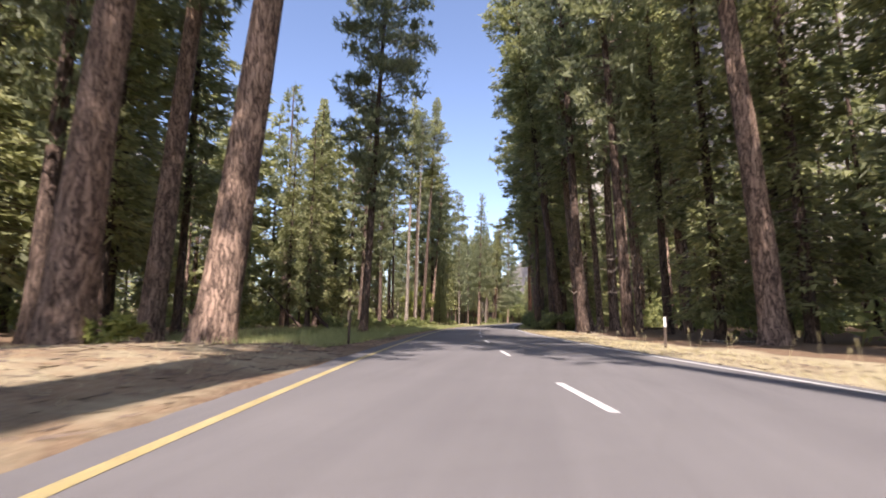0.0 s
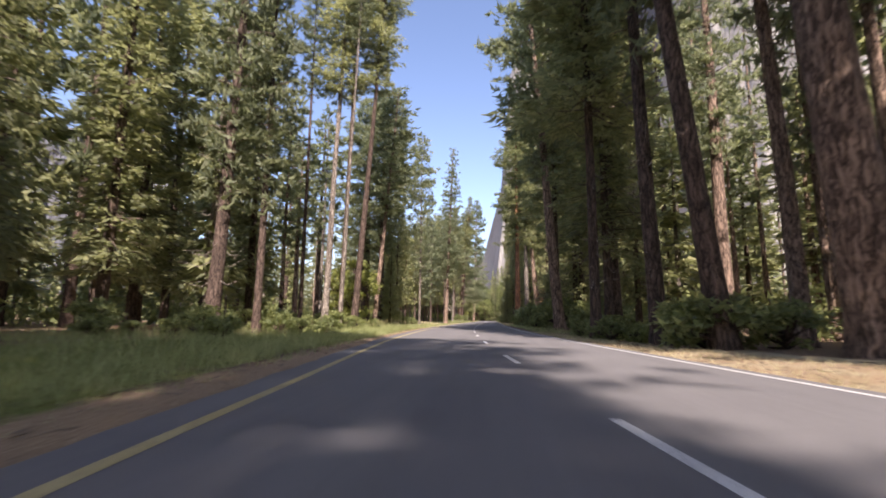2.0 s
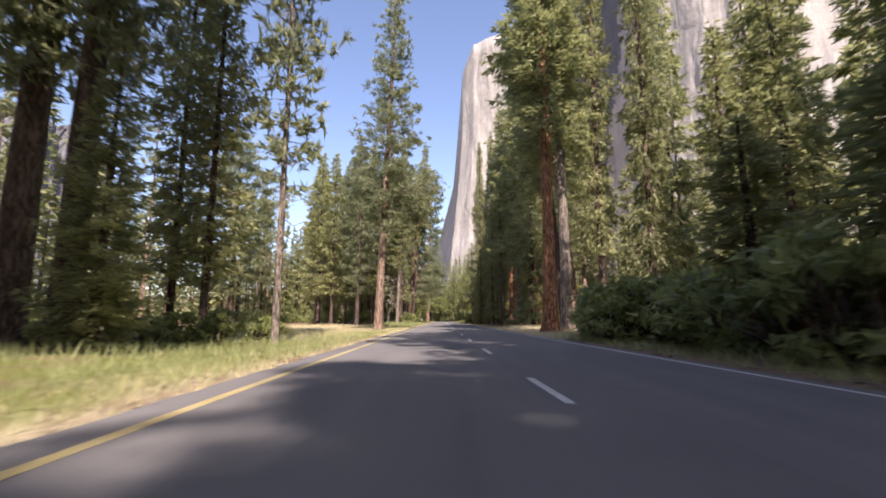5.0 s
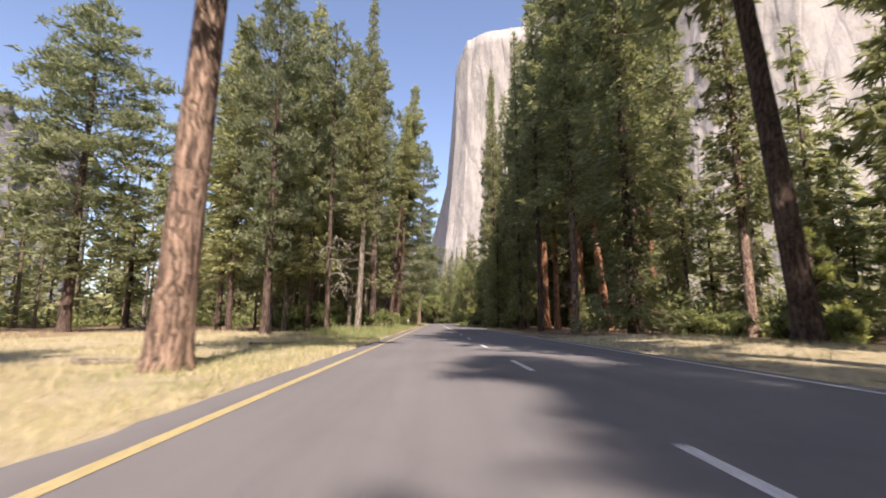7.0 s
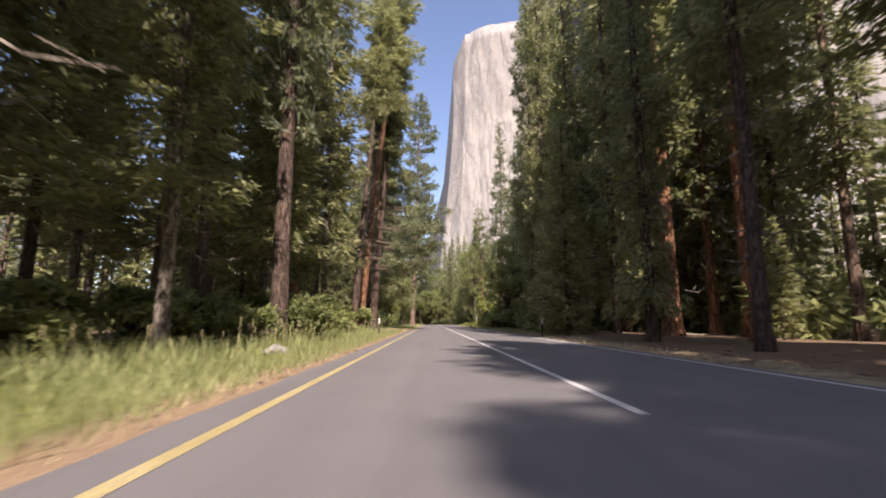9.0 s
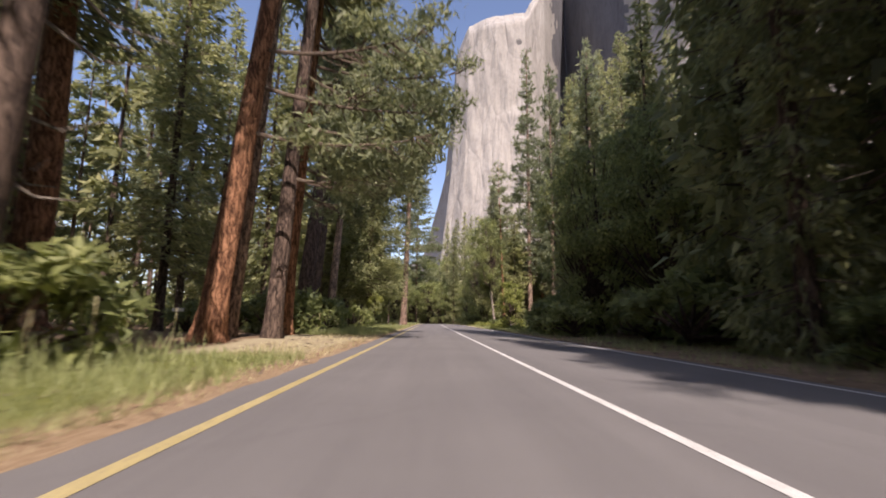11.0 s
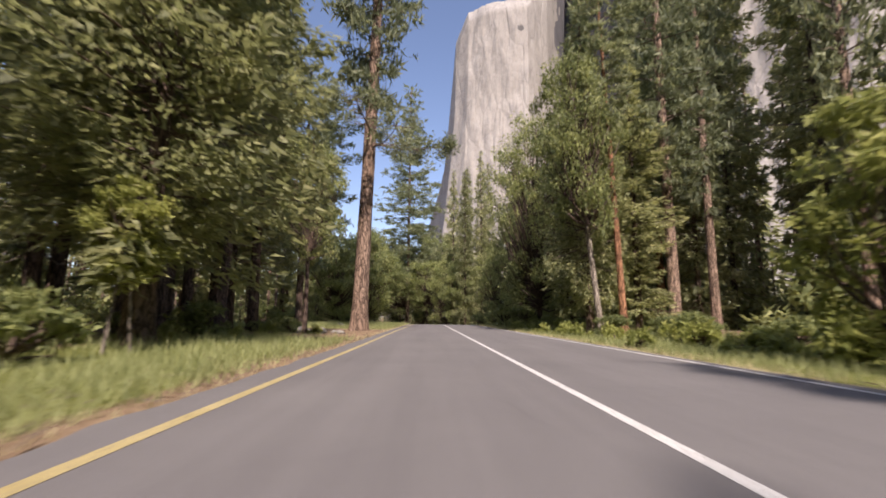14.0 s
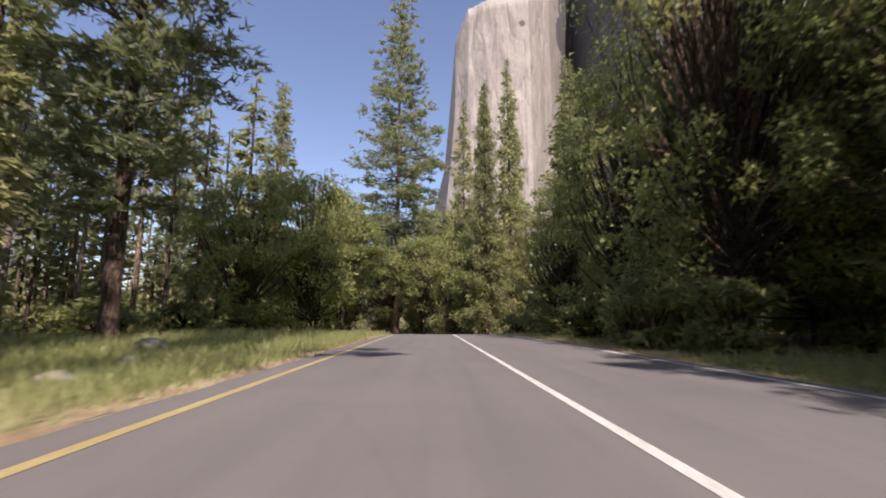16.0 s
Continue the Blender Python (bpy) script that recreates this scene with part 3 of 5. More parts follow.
def tree(name, label, x, y, dia, height, trunk="pine", crown="pine", base=10.0, radius=3.4, lean=(0.0, 0.0), dead=0, group="", variant=None):
    """One tree: trunk, limbs and foliage from the shared meshes, scaled to its own measure."""
    root = new(name)
    root.empty_display_size = 0.5
    root.matrix_basis = pose(x, y, ground_z(x, y) - 0.12, lean[1], lean[0], pick.uniform(0, 360) if lean == (0.0, 0.0) else 0)
    tagged(root, label, "tree", group)
    k = TRUNKS[trunk]
    turn = pose(0, 0, 0, 0, 0, pick.uniform(0, 360))
    child("trunk", k[pick.randrange(len(k))], root, turn @ Matrix.Diagonal((dia, dia, height, 1)))
    beside = abs(x - road_x(y))
    if crown in ("fir", "cedar") and beside < 10.5:
        crown = "fine_" + crown
    elif crown in ("fir", "cedar") and beside > 27:
        crown = "far_" + crown
    if crown:
        c = CROWNS[crown]
        leaf, limb, h, r = c[(pick.randrange(len(c)) if variant is None else variant) % len(c)]
        m = pose(0, 0, base, 0, 0, pick.uniform(0, 360)) @ Matrix.Diagonal((radius / r, radius / r, (height * 1.01 - base) / h, 1))
        boughs = tagged(child("branchwork", limb, root, m), kind="stuff")
        tagged(child("foliage", leaf, boughs, Matrix.Identity(4)), kind="stuff")
    if dead:
        z0 = min(3.0, height * 0.2)
        tagged(child("dead_branchwork", SNAGS[pick.randrange(2)], root, pose(0, 0, z0, 0, 0, pick.uniform(0, 360)) @ Matrix.Diagonal((dead, dead, (max(base, height * 0.6) - z0) / 10, 1))), kind="stuff")
    return root


def bough(host, z, length, turn, seed):
    """A long, nearly bare limb that reaches out over the road, with a few needle tufts. Added, mostly out of view, for
    its shadow.
    """
    g = np.random.default_rng(seed)
    v, f, out = [], [], []
    limbs_into(v, f, (0, 0, 0), (length, 0, 0.06 * length), 0.09, 0.015, 6, (0, 0.2, -0.35), 7)
    for _ in range(22):
        u = g.uniform(0.25, 1.0)
        a = np.array([u * length, 0.8 * u * (1 - u), 0.06 * length * u - 1.4 * u * (1 - u)])
        b = a + np.array([g.uniform(0.2, 1.0), g.choice((-1, 1)) * g.uniform(0.5, 1.5), g.uniform(-0.3, 0.3)])
        limbs_into(v, f, a, b, 0.03, 0.008, 4, (0, 0, -0.1), 3)
        if g.random() < 0.7:
            n = 48
            p = b + g.normal(0, 0.26, (n, 3))
            d = unit(g.normal(0, 1, (n, 3)))
            out.append(kites(p, d, unit(np.cross(d, g.normal(0, 1, (n, 3)))), g.uniform(0.25, 0.5, n), g.uniform(0.06, 0.14, n)))
    m = pose(0, 0, z, 0, 0, turn)
    limb = child("bough", mesh_from("bough", v, f, TWIG), host, m, "long bare bough added for its shadow")
    tagged(child("needle_foliage", blades_from("needle_foliage", np.concatenate(out), PINE_LEAF), host, m), kind="stuff")
    return limb


def bare_limb(host, z, length, turn, seed):
    """A pale dead limb that arches out and droops, with crooked hanging twigs."""
    g = np.random.default_rng(seed)
    v, f = [], []
    spine = [(length * u, 0.25 * math.sin(u * 4 + seed), 0.55 * math.sin(u * 2.6) - 1.3 * u * u) for u in (0, 0.2, 0.4, 0.6, 0.8, 1.0)]
    for k in range(5):
        limbs_into(v, f, spine[k], spine[k + 1], 0.045 - 0.008 * k, 0.037 - 0.008 * k, 6, tuple(g.normal(0, 0.03, 3)), 2)
    for k in (1, 2, 2, 3, 3, 4, 4):
        a = Vector(spine[k])
        b = a + Vector((g.uniform(-0.1, 0.5), g.normal(0, 0.45), g.uniform(-0.9, 0.1)))
        limbs_into(v, f, a, b, 0.018, 0.011, 5, tuple(g.normal(0, 0.08, 3)), 3)
        limbs_into(v, f, b, b + Vector((g.normal(0, 0.25), g.normal(0, 0.25), g.uniform(-0.7, 0.0))), 0.011, 0.004, 4, tuple(g.normal(0, 0.06, 3)), 2)
    return child("dead_limb", mesh_from("dead_limb", v, f, PALE_WOOD, True), host, pose(0, 0, z, 0, 0, turn), "pale bare dead limb")


PINE = "tall ponderosa pine with plated orange-brown bark"
SHADE = "tall conifer standing in shade, put into its dark furrowed bark"
CEDAR = "incense cedar with shaggy red-brown bark and drooping sprays"
CONE = "dense conical conifer, green down to the ground"
SNAG = "thin grey bare-trunked tree with dead branches"

# ---- the trees that line the road, from the start on: left side ----
tree("pine_tree", "huge ponderosa pine, pale plated bark lit by sun", -5.0, 11.8, 1.35, 47, crown="broad_pine", base=15, radius=5.5, lean=(2.5, 0))
tree("pine_tree", "ponderosa pine with reddish bark and bare lower trunk", -7.7, 17.9, 1.05, 37, base=15, radius=3.6, lean=(3, 0))
tree("pine_tree", "massive ponderosa pine with dappled plated bark beside the shoulder", -1.75, 14.1, 1.3, 48, crown="broad_pine", base=15, radius=6.5, lean=(5.5, 0))
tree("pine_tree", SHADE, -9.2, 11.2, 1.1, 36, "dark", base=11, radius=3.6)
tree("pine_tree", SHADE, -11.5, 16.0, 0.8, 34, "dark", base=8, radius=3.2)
for x, y, d, h, b, r in ((-14.0, 21.0, 0.9, 37, 6, 4.4), (-17.5, 17.0, 0.8, 36, 4, 4.6), (-19.0, 26.5, 0.9, 38, 5, 4.6), (-23.0, 21.0, 0.7, 36, 4, 4.8), (-25.0, 31.0, 0.8, 37, 5, 4.6), (-14.5, 27.5, 0.6, 34, 9, 3.6)):
    tree("fir_tree", "tall dense conifer in the dark forest by the meadow", x, y, d, h, "dark", "fir", b, r, dead=0.8)
for x, y, h, r in ((-37.0, 76.0, 39, 5.0), (-33.0, 63.0, 40, 5.0), (-29.5, 54.0, 33, 4.6), (-38.0, 58.0, 38, 5.0), (-25.0, 70.0, 36, 4.6), (-21.5, 62.0, 34, 4.2), (-17.5, 70.5, 33, 3.8), (-18.5, 56.0, 31, 3.6), (-27.0, 81.0, 38, 4.6)):
    tree("fir_tree", "tall full conifer beyond the roadside meadow", x, y, 0.7, h, "dark", "fir", 4, r)
tree("pine_tree", "slender dark pine with an airy crown", -2.7, 30.8, 0.58, 31, "dark", "broad_pine", 9, 3.8, lean=(2.5, 0))
for x, y, d, h, b, r in ((-13.5, 44, 0.55, 22, 2.5, 2.6), (-19, 50, 0.5, 24, 3, 2.8), (-24, 47, 0.6, 22, 2, 3.0), (-27, 39, 0.5, 21, 3, 2.6), (-17, 36, 0.5, 20, 3, 2.4)):
    tree("conifer_tree", "dark conifer with foliage low over the meadow", x, y, d, h, "dark", "cedar", b, r)
tree("pine_tree", "straight pine with a shaded grey-brown trunk and airy boughs", -13.3, 58.4, 0.95, 33, "dark", base=8, radius=3.8, lean=(1.5, 0), dead=1)
tree("pine_tree", SHADE, -11.4, 60.3, 0.55, 27, "dark", base=8, radius=2.6)
# a shaded group: the shade is put into darker and grey bark
tree("pine_tree", "straight pine with a mottled trunk, its shade put into darker bark", -10.4, 70.0, 0.62, 37, "grey", "fir", base=21, radius=2.8, lean=(1.5, 0))
tree("pine_tree", "straight pine with a mottled trunk, its shade put into darker bark", -8.1, 70.7, 0.62, 37, "dark", "fir", base=22, radius=2.8, lean=(3.5, 0))
tree("pine_tree", "slim bare pine trunk in a close group", -8.5, 68.3, 0.36, 34, "grey", base=25, radius=1.8, lean=(1.5, 0))
tree("pine_tree", "slim bare pine trunk in a close group", -9.2, 70.4, 0.38, 34, "dark", base=25, radius=1.8, lean=(1.0, 0))
tree("pine_tree", "slim bare pine trunk in a close group", -12.7, 70.3, 0.4, 32, "dark", base=21, radius=2.2)
tree("pine_tree", "pine with a leaning mottled trunk by the shoulder", -8.9, 81.0, 0.55, 27, base=12, radius=3.6, lean=(4.5, 0))
tree("pine_tree", "dark pine with a broad tufted crown in a pair", -13.5, 93.8, 1.15, 32, "dark", "broad_pine", 9, 6.0)
tree("pine_tree", "dark pine with a broad tufted crown in a pair", -11.3, 93.4, 1.0, 33, "dark", "broad_pine", 10, 5.6)
tree("young_tree", "bright green broadleaf sapling in full sun", -9.7, 77.0, 0.14, 6.6, "grey", "young", 0.9, 2.1)
tree("young_tree", "bright green broadleaf sapling in full sun", -12.0, 79.5, 0.13, 6.0, "grey", "young", 1.0, 1.9)
tree("cedar_tree", "low dark cedar beside two dark trunks", -9.7, 92.6, 0.35, 10, "dark", "cedar", 0.6, 2.2)
tree("fir_tree", "slender conifer with a pale bare trunk", -6.9, 99.9, 0.35, 29, "grey", "pine", 7, 3.0, dead=0.6)
for x, y, h, r in ((-10.5, 100.5, 24, 2.4), (-13.5, 103, 26, 2.8)):
    tree("fir_tree", "light green conifer beside the road", x, y, 0.4, h, "dark", "fir", 3.5, r, dead=0.8)
# around the meadow
meadow_pine = tree("pine_tree", "ponderosa pine with sunlit pink-orange plated bark in dry grass", -4.9, 119.1, 0.72, 34, "pine", "tall_cone", 8.5, 4.4, lean=(2.0, 0))
# boughs added high up to drop shadow on the left verge
for z, length, turn, seed in ((10.6, 3.8, 0, 81), (12.4, 4.2, -30, 82), (14.0, 3.8, 30, 83)):
    bough(meadow_pine, z, length, turn, seed)
tree("pine_tree", "full-crowned pine standing in the dry meadow", -32.6, 152.6, 1.0, 31, "dark", "broad_pine", 5, 7.5)
tree("pine_tree", "pine with dark trunk and tufted upper crown", -10.4, 139.4, 0.52, 24, "dark", "broad_pine", 4, 3.4)
tree("snag_tree", SNAG, -5.9, 146.6, 0.5, 28, "grey", "fir", 8.5, 1.9, dead=1.2, lean=(1.5, 0))
for x, y, h, r in ((-9.5, 146, 27, 3.0), (-12.5, 150, 29, 3.6), (-8.2, 156, 30, 3.3), (-10.5, 152, 24, 2.8), (-15, 145, 25, 3.2), (-8.2, 166, 32, 3.5), (-7.6, 174, 36, 3.6), (-11, 172, 35, 3.7), (-14, 158, 28, 3.4), (-17, 164, 30, 3.6), (-13, 167, 32, 3.4), (-18.5, 151, 26, 3.4), (-21, 159, 30, 3.8), (-12.5, 179, 34, 3.4), (-16.5, 175, 34, 3.6), (-20.5, 170, 33, 3.8), (-10, 181.5, 34, 3.0)):
    tree("fir_tree", "slim conifer with an airy crown and dead lower twigs", x, y, 0.45, h, "grey" if h > 28 else "dark", "fir", 5.0, r, dead=1.1)
snag_host = tree("pine_tree", "dark pine with long pale dead limbs", -7.8, 144.5, 0.4, 24, "dark", base=9, radius=2.4)
for z, length, turn, seed in ((4.9, 4.6, 38, 61), (4.0, 3.4, 52, 62), (5.8, 3.8, 20, 63), (3.3, 2.6, 66, 64), (6.6, 3.0, 60, 65)):
    bare_limb(snag_host, z, length, turn, seed)
tree("cedar_tree", CEDAR, -14.6, 190.5, 1.3, 36, "cedar", "fir", 12, 3.6)
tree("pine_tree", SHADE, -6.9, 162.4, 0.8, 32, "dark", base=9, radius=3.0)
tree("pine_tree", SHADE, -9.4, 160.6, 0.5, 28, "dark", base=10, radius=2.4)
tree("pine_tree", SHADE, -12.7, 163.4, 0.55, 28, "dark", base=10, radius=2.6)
# the cedars after the meadow
tree("pine_tree", "pine with dead lower twigs at the road edge", -6.6, 180.0, 0.6, 33, "dark", "fir", 19, 2.4, lean=(4, 0), dead=1.2)
broad_cedar = tree("cedar_tree", "large cedar with vivid orange fibrous bark", -7.6, 189.7, 0.86, 43, "cedar", "fir", 24, 3.8, lean=(5.5, 0))
tree("pine_tree", "pine with a sunlit mottled trunk", -7.9, 192.0, 0.5, 34, "pine", "fir", 20, 2.6, lean=(4, 0))
# added boughs, out of view overhead, that shadow the left lane
for z, length, turn, seed in ((7.6, 6.6, -4, 4), (9.4, 7.2, 10, 5), (10.8, 6.6, -16, 6)):
    bough(broad_cedar, z, length, turn, seed)
striped_cedar = tree("cedar_tree", "cedar with dark bark and a sunlit stripe", -6.6, 192.8, 0.72, 38, "dark", "fir", 20, 3.4, lean=(3.5, 0))
red_cedar = tree("cedar_tree", "cedar with dark bark and a sunlit stripe", -7.0, 195.5, 0.72, 38, "cedar", "fir", 17, 4.2, lean=(3.0, 0))
# more added boughs, set where their shadows reach verge and lane
for host, z, length, turn, seed in ((striped_cedar, 6.8, 4.6, -20, 7), (striped_cedar, 9.2, 6.2, 6, 8), (striped_cedar, 11.5, 5.2, 34, 12), (red_cedar, 7.4, 5.4, -8, 9), (red_cedar, 9.6, 5.8, 14, 10), (red_cedar, 11.4, 4.8, -30, 11), (red_cedar, 8.2, 6.4, 50, 13), (red_cedar, 10.6, 7.2, 64, 14), (red_cedar, 7.2, 6.0, 76, 15), (red_cedar, 9.4, 7.4, 36, 16), (red_cedar, 13.0, 5.6, 40, 17), (red_cedar, 14.6, 5.8, 20, 18), (red_cedar, 16.2, 5.2, 45, 19), (red_cedar, 15.4, 4.6, 70, 20), (red_cedar, 17.4, 5.0, 55, 21), (red_cedar, 18.6, 4.6, 20, 22), (red_cedar, 12.2, 7.6, 16, 23), (red_cedar, 13.4, 7.4, 4, 24), (red_cedar, 12.8, 6.6, 26, 25), (red_cedar, 14.2, 6.4, 12, 26)):
    bough(host, z, length, turn, seed)
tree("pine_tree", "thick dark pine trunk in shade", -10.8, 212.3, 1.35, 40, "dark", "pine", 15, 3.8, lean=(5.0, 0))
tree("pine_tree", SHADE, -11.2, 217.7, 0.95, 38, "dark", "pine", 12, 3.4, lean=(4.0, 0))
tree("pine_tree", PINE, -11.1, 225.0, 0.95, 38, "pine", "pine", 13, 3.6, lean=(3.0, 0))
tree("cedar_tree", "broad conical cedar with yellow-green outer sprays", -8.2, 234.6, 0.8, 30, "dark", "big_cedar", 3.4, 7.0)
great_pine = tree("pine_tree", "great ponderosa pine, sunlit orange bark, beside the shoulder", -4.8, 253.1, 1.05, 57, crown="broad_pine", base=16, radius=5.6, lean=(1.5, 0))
# boughs added on the sunward side, to dapple this trunk with shadow
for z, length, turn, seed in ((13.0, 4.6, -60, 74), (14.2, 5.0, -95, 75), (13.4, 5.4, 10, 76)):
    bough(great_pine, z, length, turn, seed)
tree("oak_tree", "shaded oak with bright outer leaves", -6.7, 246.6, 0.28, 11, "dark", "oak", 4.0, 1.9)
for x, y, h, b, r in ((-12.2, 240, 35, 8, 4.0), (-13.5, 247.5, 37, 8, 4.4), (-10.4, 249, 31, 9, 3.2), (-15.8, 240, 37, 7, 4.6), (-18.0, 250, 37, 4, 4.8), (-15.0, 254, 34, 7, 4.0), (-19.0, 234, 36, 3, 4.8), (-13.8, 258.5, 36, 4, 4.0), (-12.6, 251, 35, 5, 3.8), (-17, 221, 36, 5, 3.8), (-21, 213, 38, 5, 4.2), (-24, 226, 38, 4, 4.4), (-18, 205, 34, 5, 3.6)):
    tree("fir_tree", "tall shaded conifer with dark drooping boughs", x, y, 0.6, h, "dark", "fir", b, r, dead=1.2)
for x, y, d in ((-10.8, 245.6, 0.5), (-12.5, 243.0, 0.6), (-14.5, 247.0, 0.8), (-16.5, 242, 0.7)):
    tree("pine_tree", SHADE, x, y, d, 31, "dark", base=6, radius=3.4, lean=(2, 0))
tree("pine_tree", "dark full-crowned pine beside the grassy shoulder", -15.0, 275.5, 0.85, 31, "dark", "broad_pine", 6, 7.0)
tree("oak_tree", "rounded dark green oak at the roadside", -9.8, 291.6, 0.4, 13, "dark", "oak", 0.8, 4.6)
tree("oak_tree", "rounded dark green oak at the roadside", -13.5, 288.0, 0.4, 12, "dark", "oak", 0.6, 4.4)
tree("pine_tree", "lone tall pine with an airy pointed crown", -4.9, 322.0, 0.8, 56, "pine", "tall_cone", 13, 10.5)
tree("pine_tree", "tall pine behind the roadside oaks", -26.0, 330.0, 0.9, 46, "pine", "tall_cone", 12, 6.5)

# ---- right side ----
tree("pine_tree", "ponderosa with flaking sunlit bark and a wide root flare", 18.8, 22.4, 1.1, 36, base=16, radius=3.4, lean=(-2.5, 0))
tree("cedar_tree", "thick cedar with a dappled brown trunk", 13.2, 43.7, 1.4, 42, "pine", "fir", 14, 3.8, lean=(-4.0, 0))
tree("pine_tree", PINE, 15.8, 44.4, 0.85, 38, base=15, radius=3.2)
tree("pine_tree", SHADE, 21.4, 42.8, 1.0, 36, "dark", base=12, radius=3.4)
for x, y, d, h, b, r in ((14.6, 31.5, 0.7, 37, 12, 4.2), (12.4, 37.5, 0.8, 39, 14, 4.0), (10.8, 52.5, 0.75, 38, 13, 3.8), (16.8, 39.0, 0.5, 34, 14, 2.6), (19.5, 36.5, 0.6, 35, 12, 3.0), (18.2, 49.0, 0.55, 34, 12, 2.8), (15.4, 50.5, 0.7, 36, 14, 3.0), (22.5, 51.0, 0.6, 34, 10, 3.0), (21.0, 57.0, 0.6, 33, 9, 3.0)):
    tree("pine_tree", "tall pine with a dappled brown trunk in an open stand", x, y, d, h, "dark" if x < 15 else "pine", "pine", b, r, lean=(-1.5, 0), dead=0.7)
tree("pine_tree", PINE, 21.7, 69.5, 1.2, 38, base=14, radius=3.6)
tree("pine_tree", PINE, 26.2, 82.6, 0.9, 38, base=14, radius=3.4)
tree("pine_tree", "leaning ponderosa with pale dappled bark near the road", 9.5, 72.7, 0.95, 38, base=13, radius=5.0, lean=(-4.0, 0))
tree("cedar_tree", "massive dark cedar in deep shade", 12.7, 67.8, 1.3, 40, "dark", "fir", 9, 4.0)
tree("cedar_tree", "tall cedar with a straight sunlit orange trunk", 8.0, 110.8, 0.95, 39, "cedar", "fir", 14, 4.9)
tree("cedar_tree", "tall cedar with a pale bare trunk", 9.5, 112.6, 0.85, 39, "grey", "fir", 16, 2.8)
tree("cedar_tree", "dark pointed young cedar in the shade", 15.0, 101.6, 0.5, 16.5, "dark", "cedar", 0.8, 2.7)
for x, y, h, b, r in ((17.8, 35, 32, 8, 3.2), (18.8, 28.5, 28, 2, 3.2), (21.5, 25, 30, 2, 3.4), (23.0, 30.5, 30, 5, 3.6), (24.5, 20, 32, 3, 3.4), (28, 26, 33, 3, 3.6), (27, 15, 33, 4, 3.6), (33, 22, 34, 3, 4.0), (9.4, 58.0, 40, 13, 5.8), (10.2, 79.5, 46, 12, 6.0), (12.8, 84, 46, 9, 4.8), (13.5, 84, 30, 4, 3.6),
                      (11.0, 88, 8, 0.5, 2.6), (14, 90, 10, 0.6, 2.8), (12.2, 96, 9, 0.5, 2.6), (19, 95, 20, 1.5, 3.2), (22.5, 110, 26, 2, 3.4), (26, 113, 28, 2, 3.6), (13.6, 116.5, 41, 7, 2.3), (16.2, 113, 39, 3, 2.4), (19.2, 118, 42, 5, 2.5), (20, 104, 24, 1.5, 3.2), (11.5, 64, 34, 6, 4.2), (17, 76, 34, 3, 4.2)):
    tree("fir_tree", "shaded conifer with dark hanging boughs", x, y, 0.6, h, "dark", "fine_fir" if x < 11 else "fir", b, r, dead=0.9)
tree("fir_tree", "dense dark fir with boughs down to the ground", 12.4, 139.6, 0.6, 36, "dark", "fine_fir", 1.2, 4.0, dead=0.6)
tree("pine_tree", "dark leaning pine trunk with a small bush at its foot", 13.1, 126.6, 0.9, 40, "dark", "fir", 15, 5.2, lean=(-5.0, 0))
tree("pine_tree", "ponderosa with sunlit orange bark near the shoulder", 12.4, 120.0, 0.95, 40, "pine", "fir", 15, 4.6, lean=(-5, 0))
for x, y, h, b, r, k in ((9.6, 163, 36, 2.0, 2.2, "dark"), (10.5, 157, 38, 11, 3.2, "dark"), (13.2, 161, 38, 10, 2.8, "cedar"), (12.2, 151, 42, 12, 4.6, "pine"), (14.8, 144, 48, 12, 4.8, "pine"),
                         (18.5, 137.5, 30, 8, 2.8, "pine"), (24.5, 131, 32, 6, 3.2, "grey"), (29, 135, 45, 8, 3.4, "dark"), (21.5, 156, 40, 13, 2.6, "cedar"), (33, 141, 46, 6, 3.6, "dark"), (8.8, 179, 40, 0.8, 2.3, "dark"), (9.2, 185, 42, 0.8, 2.5, "dark"),
                         (18, 172, 40, 8, 3.2, "cedar"), (12.6, 174.5, 42, 4, 3.0, "dark"), (15.2, 179, 44, 3, 3.2, "dark"), (22, 166, 42, 9, 3.2, "pine"), (27, 160, 44, 8, 3.4, "dark"), (24, 176, 42, 3, 3.4, "dark"), (31, 168, 44, 6, 3.6, "dark"), (20.5, 180, 42, 3, 3.4, "dark"), (31, 127, 33, 3, 3.8, "dark")):
    tree("fir_tree", "tall narrow conifer with a bare lower trunk in a dense stand" if b > 7 else "tall narrow conifer in a dense stand", x, y, 0.5 if k == "dark" else 0.62, h, k, "fine_fir" if x < 12.5 else "fir", b, r, dead=1.0)
for x, y, h, r in ((20.5, 149.5, 7, 1.6), (17.2, 147.5, 5, 1.3), (24.5, 146.5, 9, 1.8), (22, 160.5, 8, 1.8), (27.5, 152, 10, 2.0), (16.4, 164, 6, 1.5)):
    tree("young_cedar", "light green young conifer among the bare trunks", x, y, 0.12, h, "grey", "cedar", 0.5, r)
tree("young_pine", "light green young pine at the edge of the stand", 17.5, 131.5, 0.16, 7.5, "grey", "cedar", 1.0, 1.5)
tree("young_pine", "light green young pine at the edge of the stand", 19.5, 128.5, 0.14, 5.0, "grey", "young", 1.0, 1.5)
tree("cedar_tree", "cedar with a reddish dappled trunk", 14.0, 169.6, 0.95, 40, "cedar", "fir", 12, 3.2)
tree("pine_tree", PINE, 18.4, 168.9, 1.05, 38, "cedar", base=13, radius=3.4)
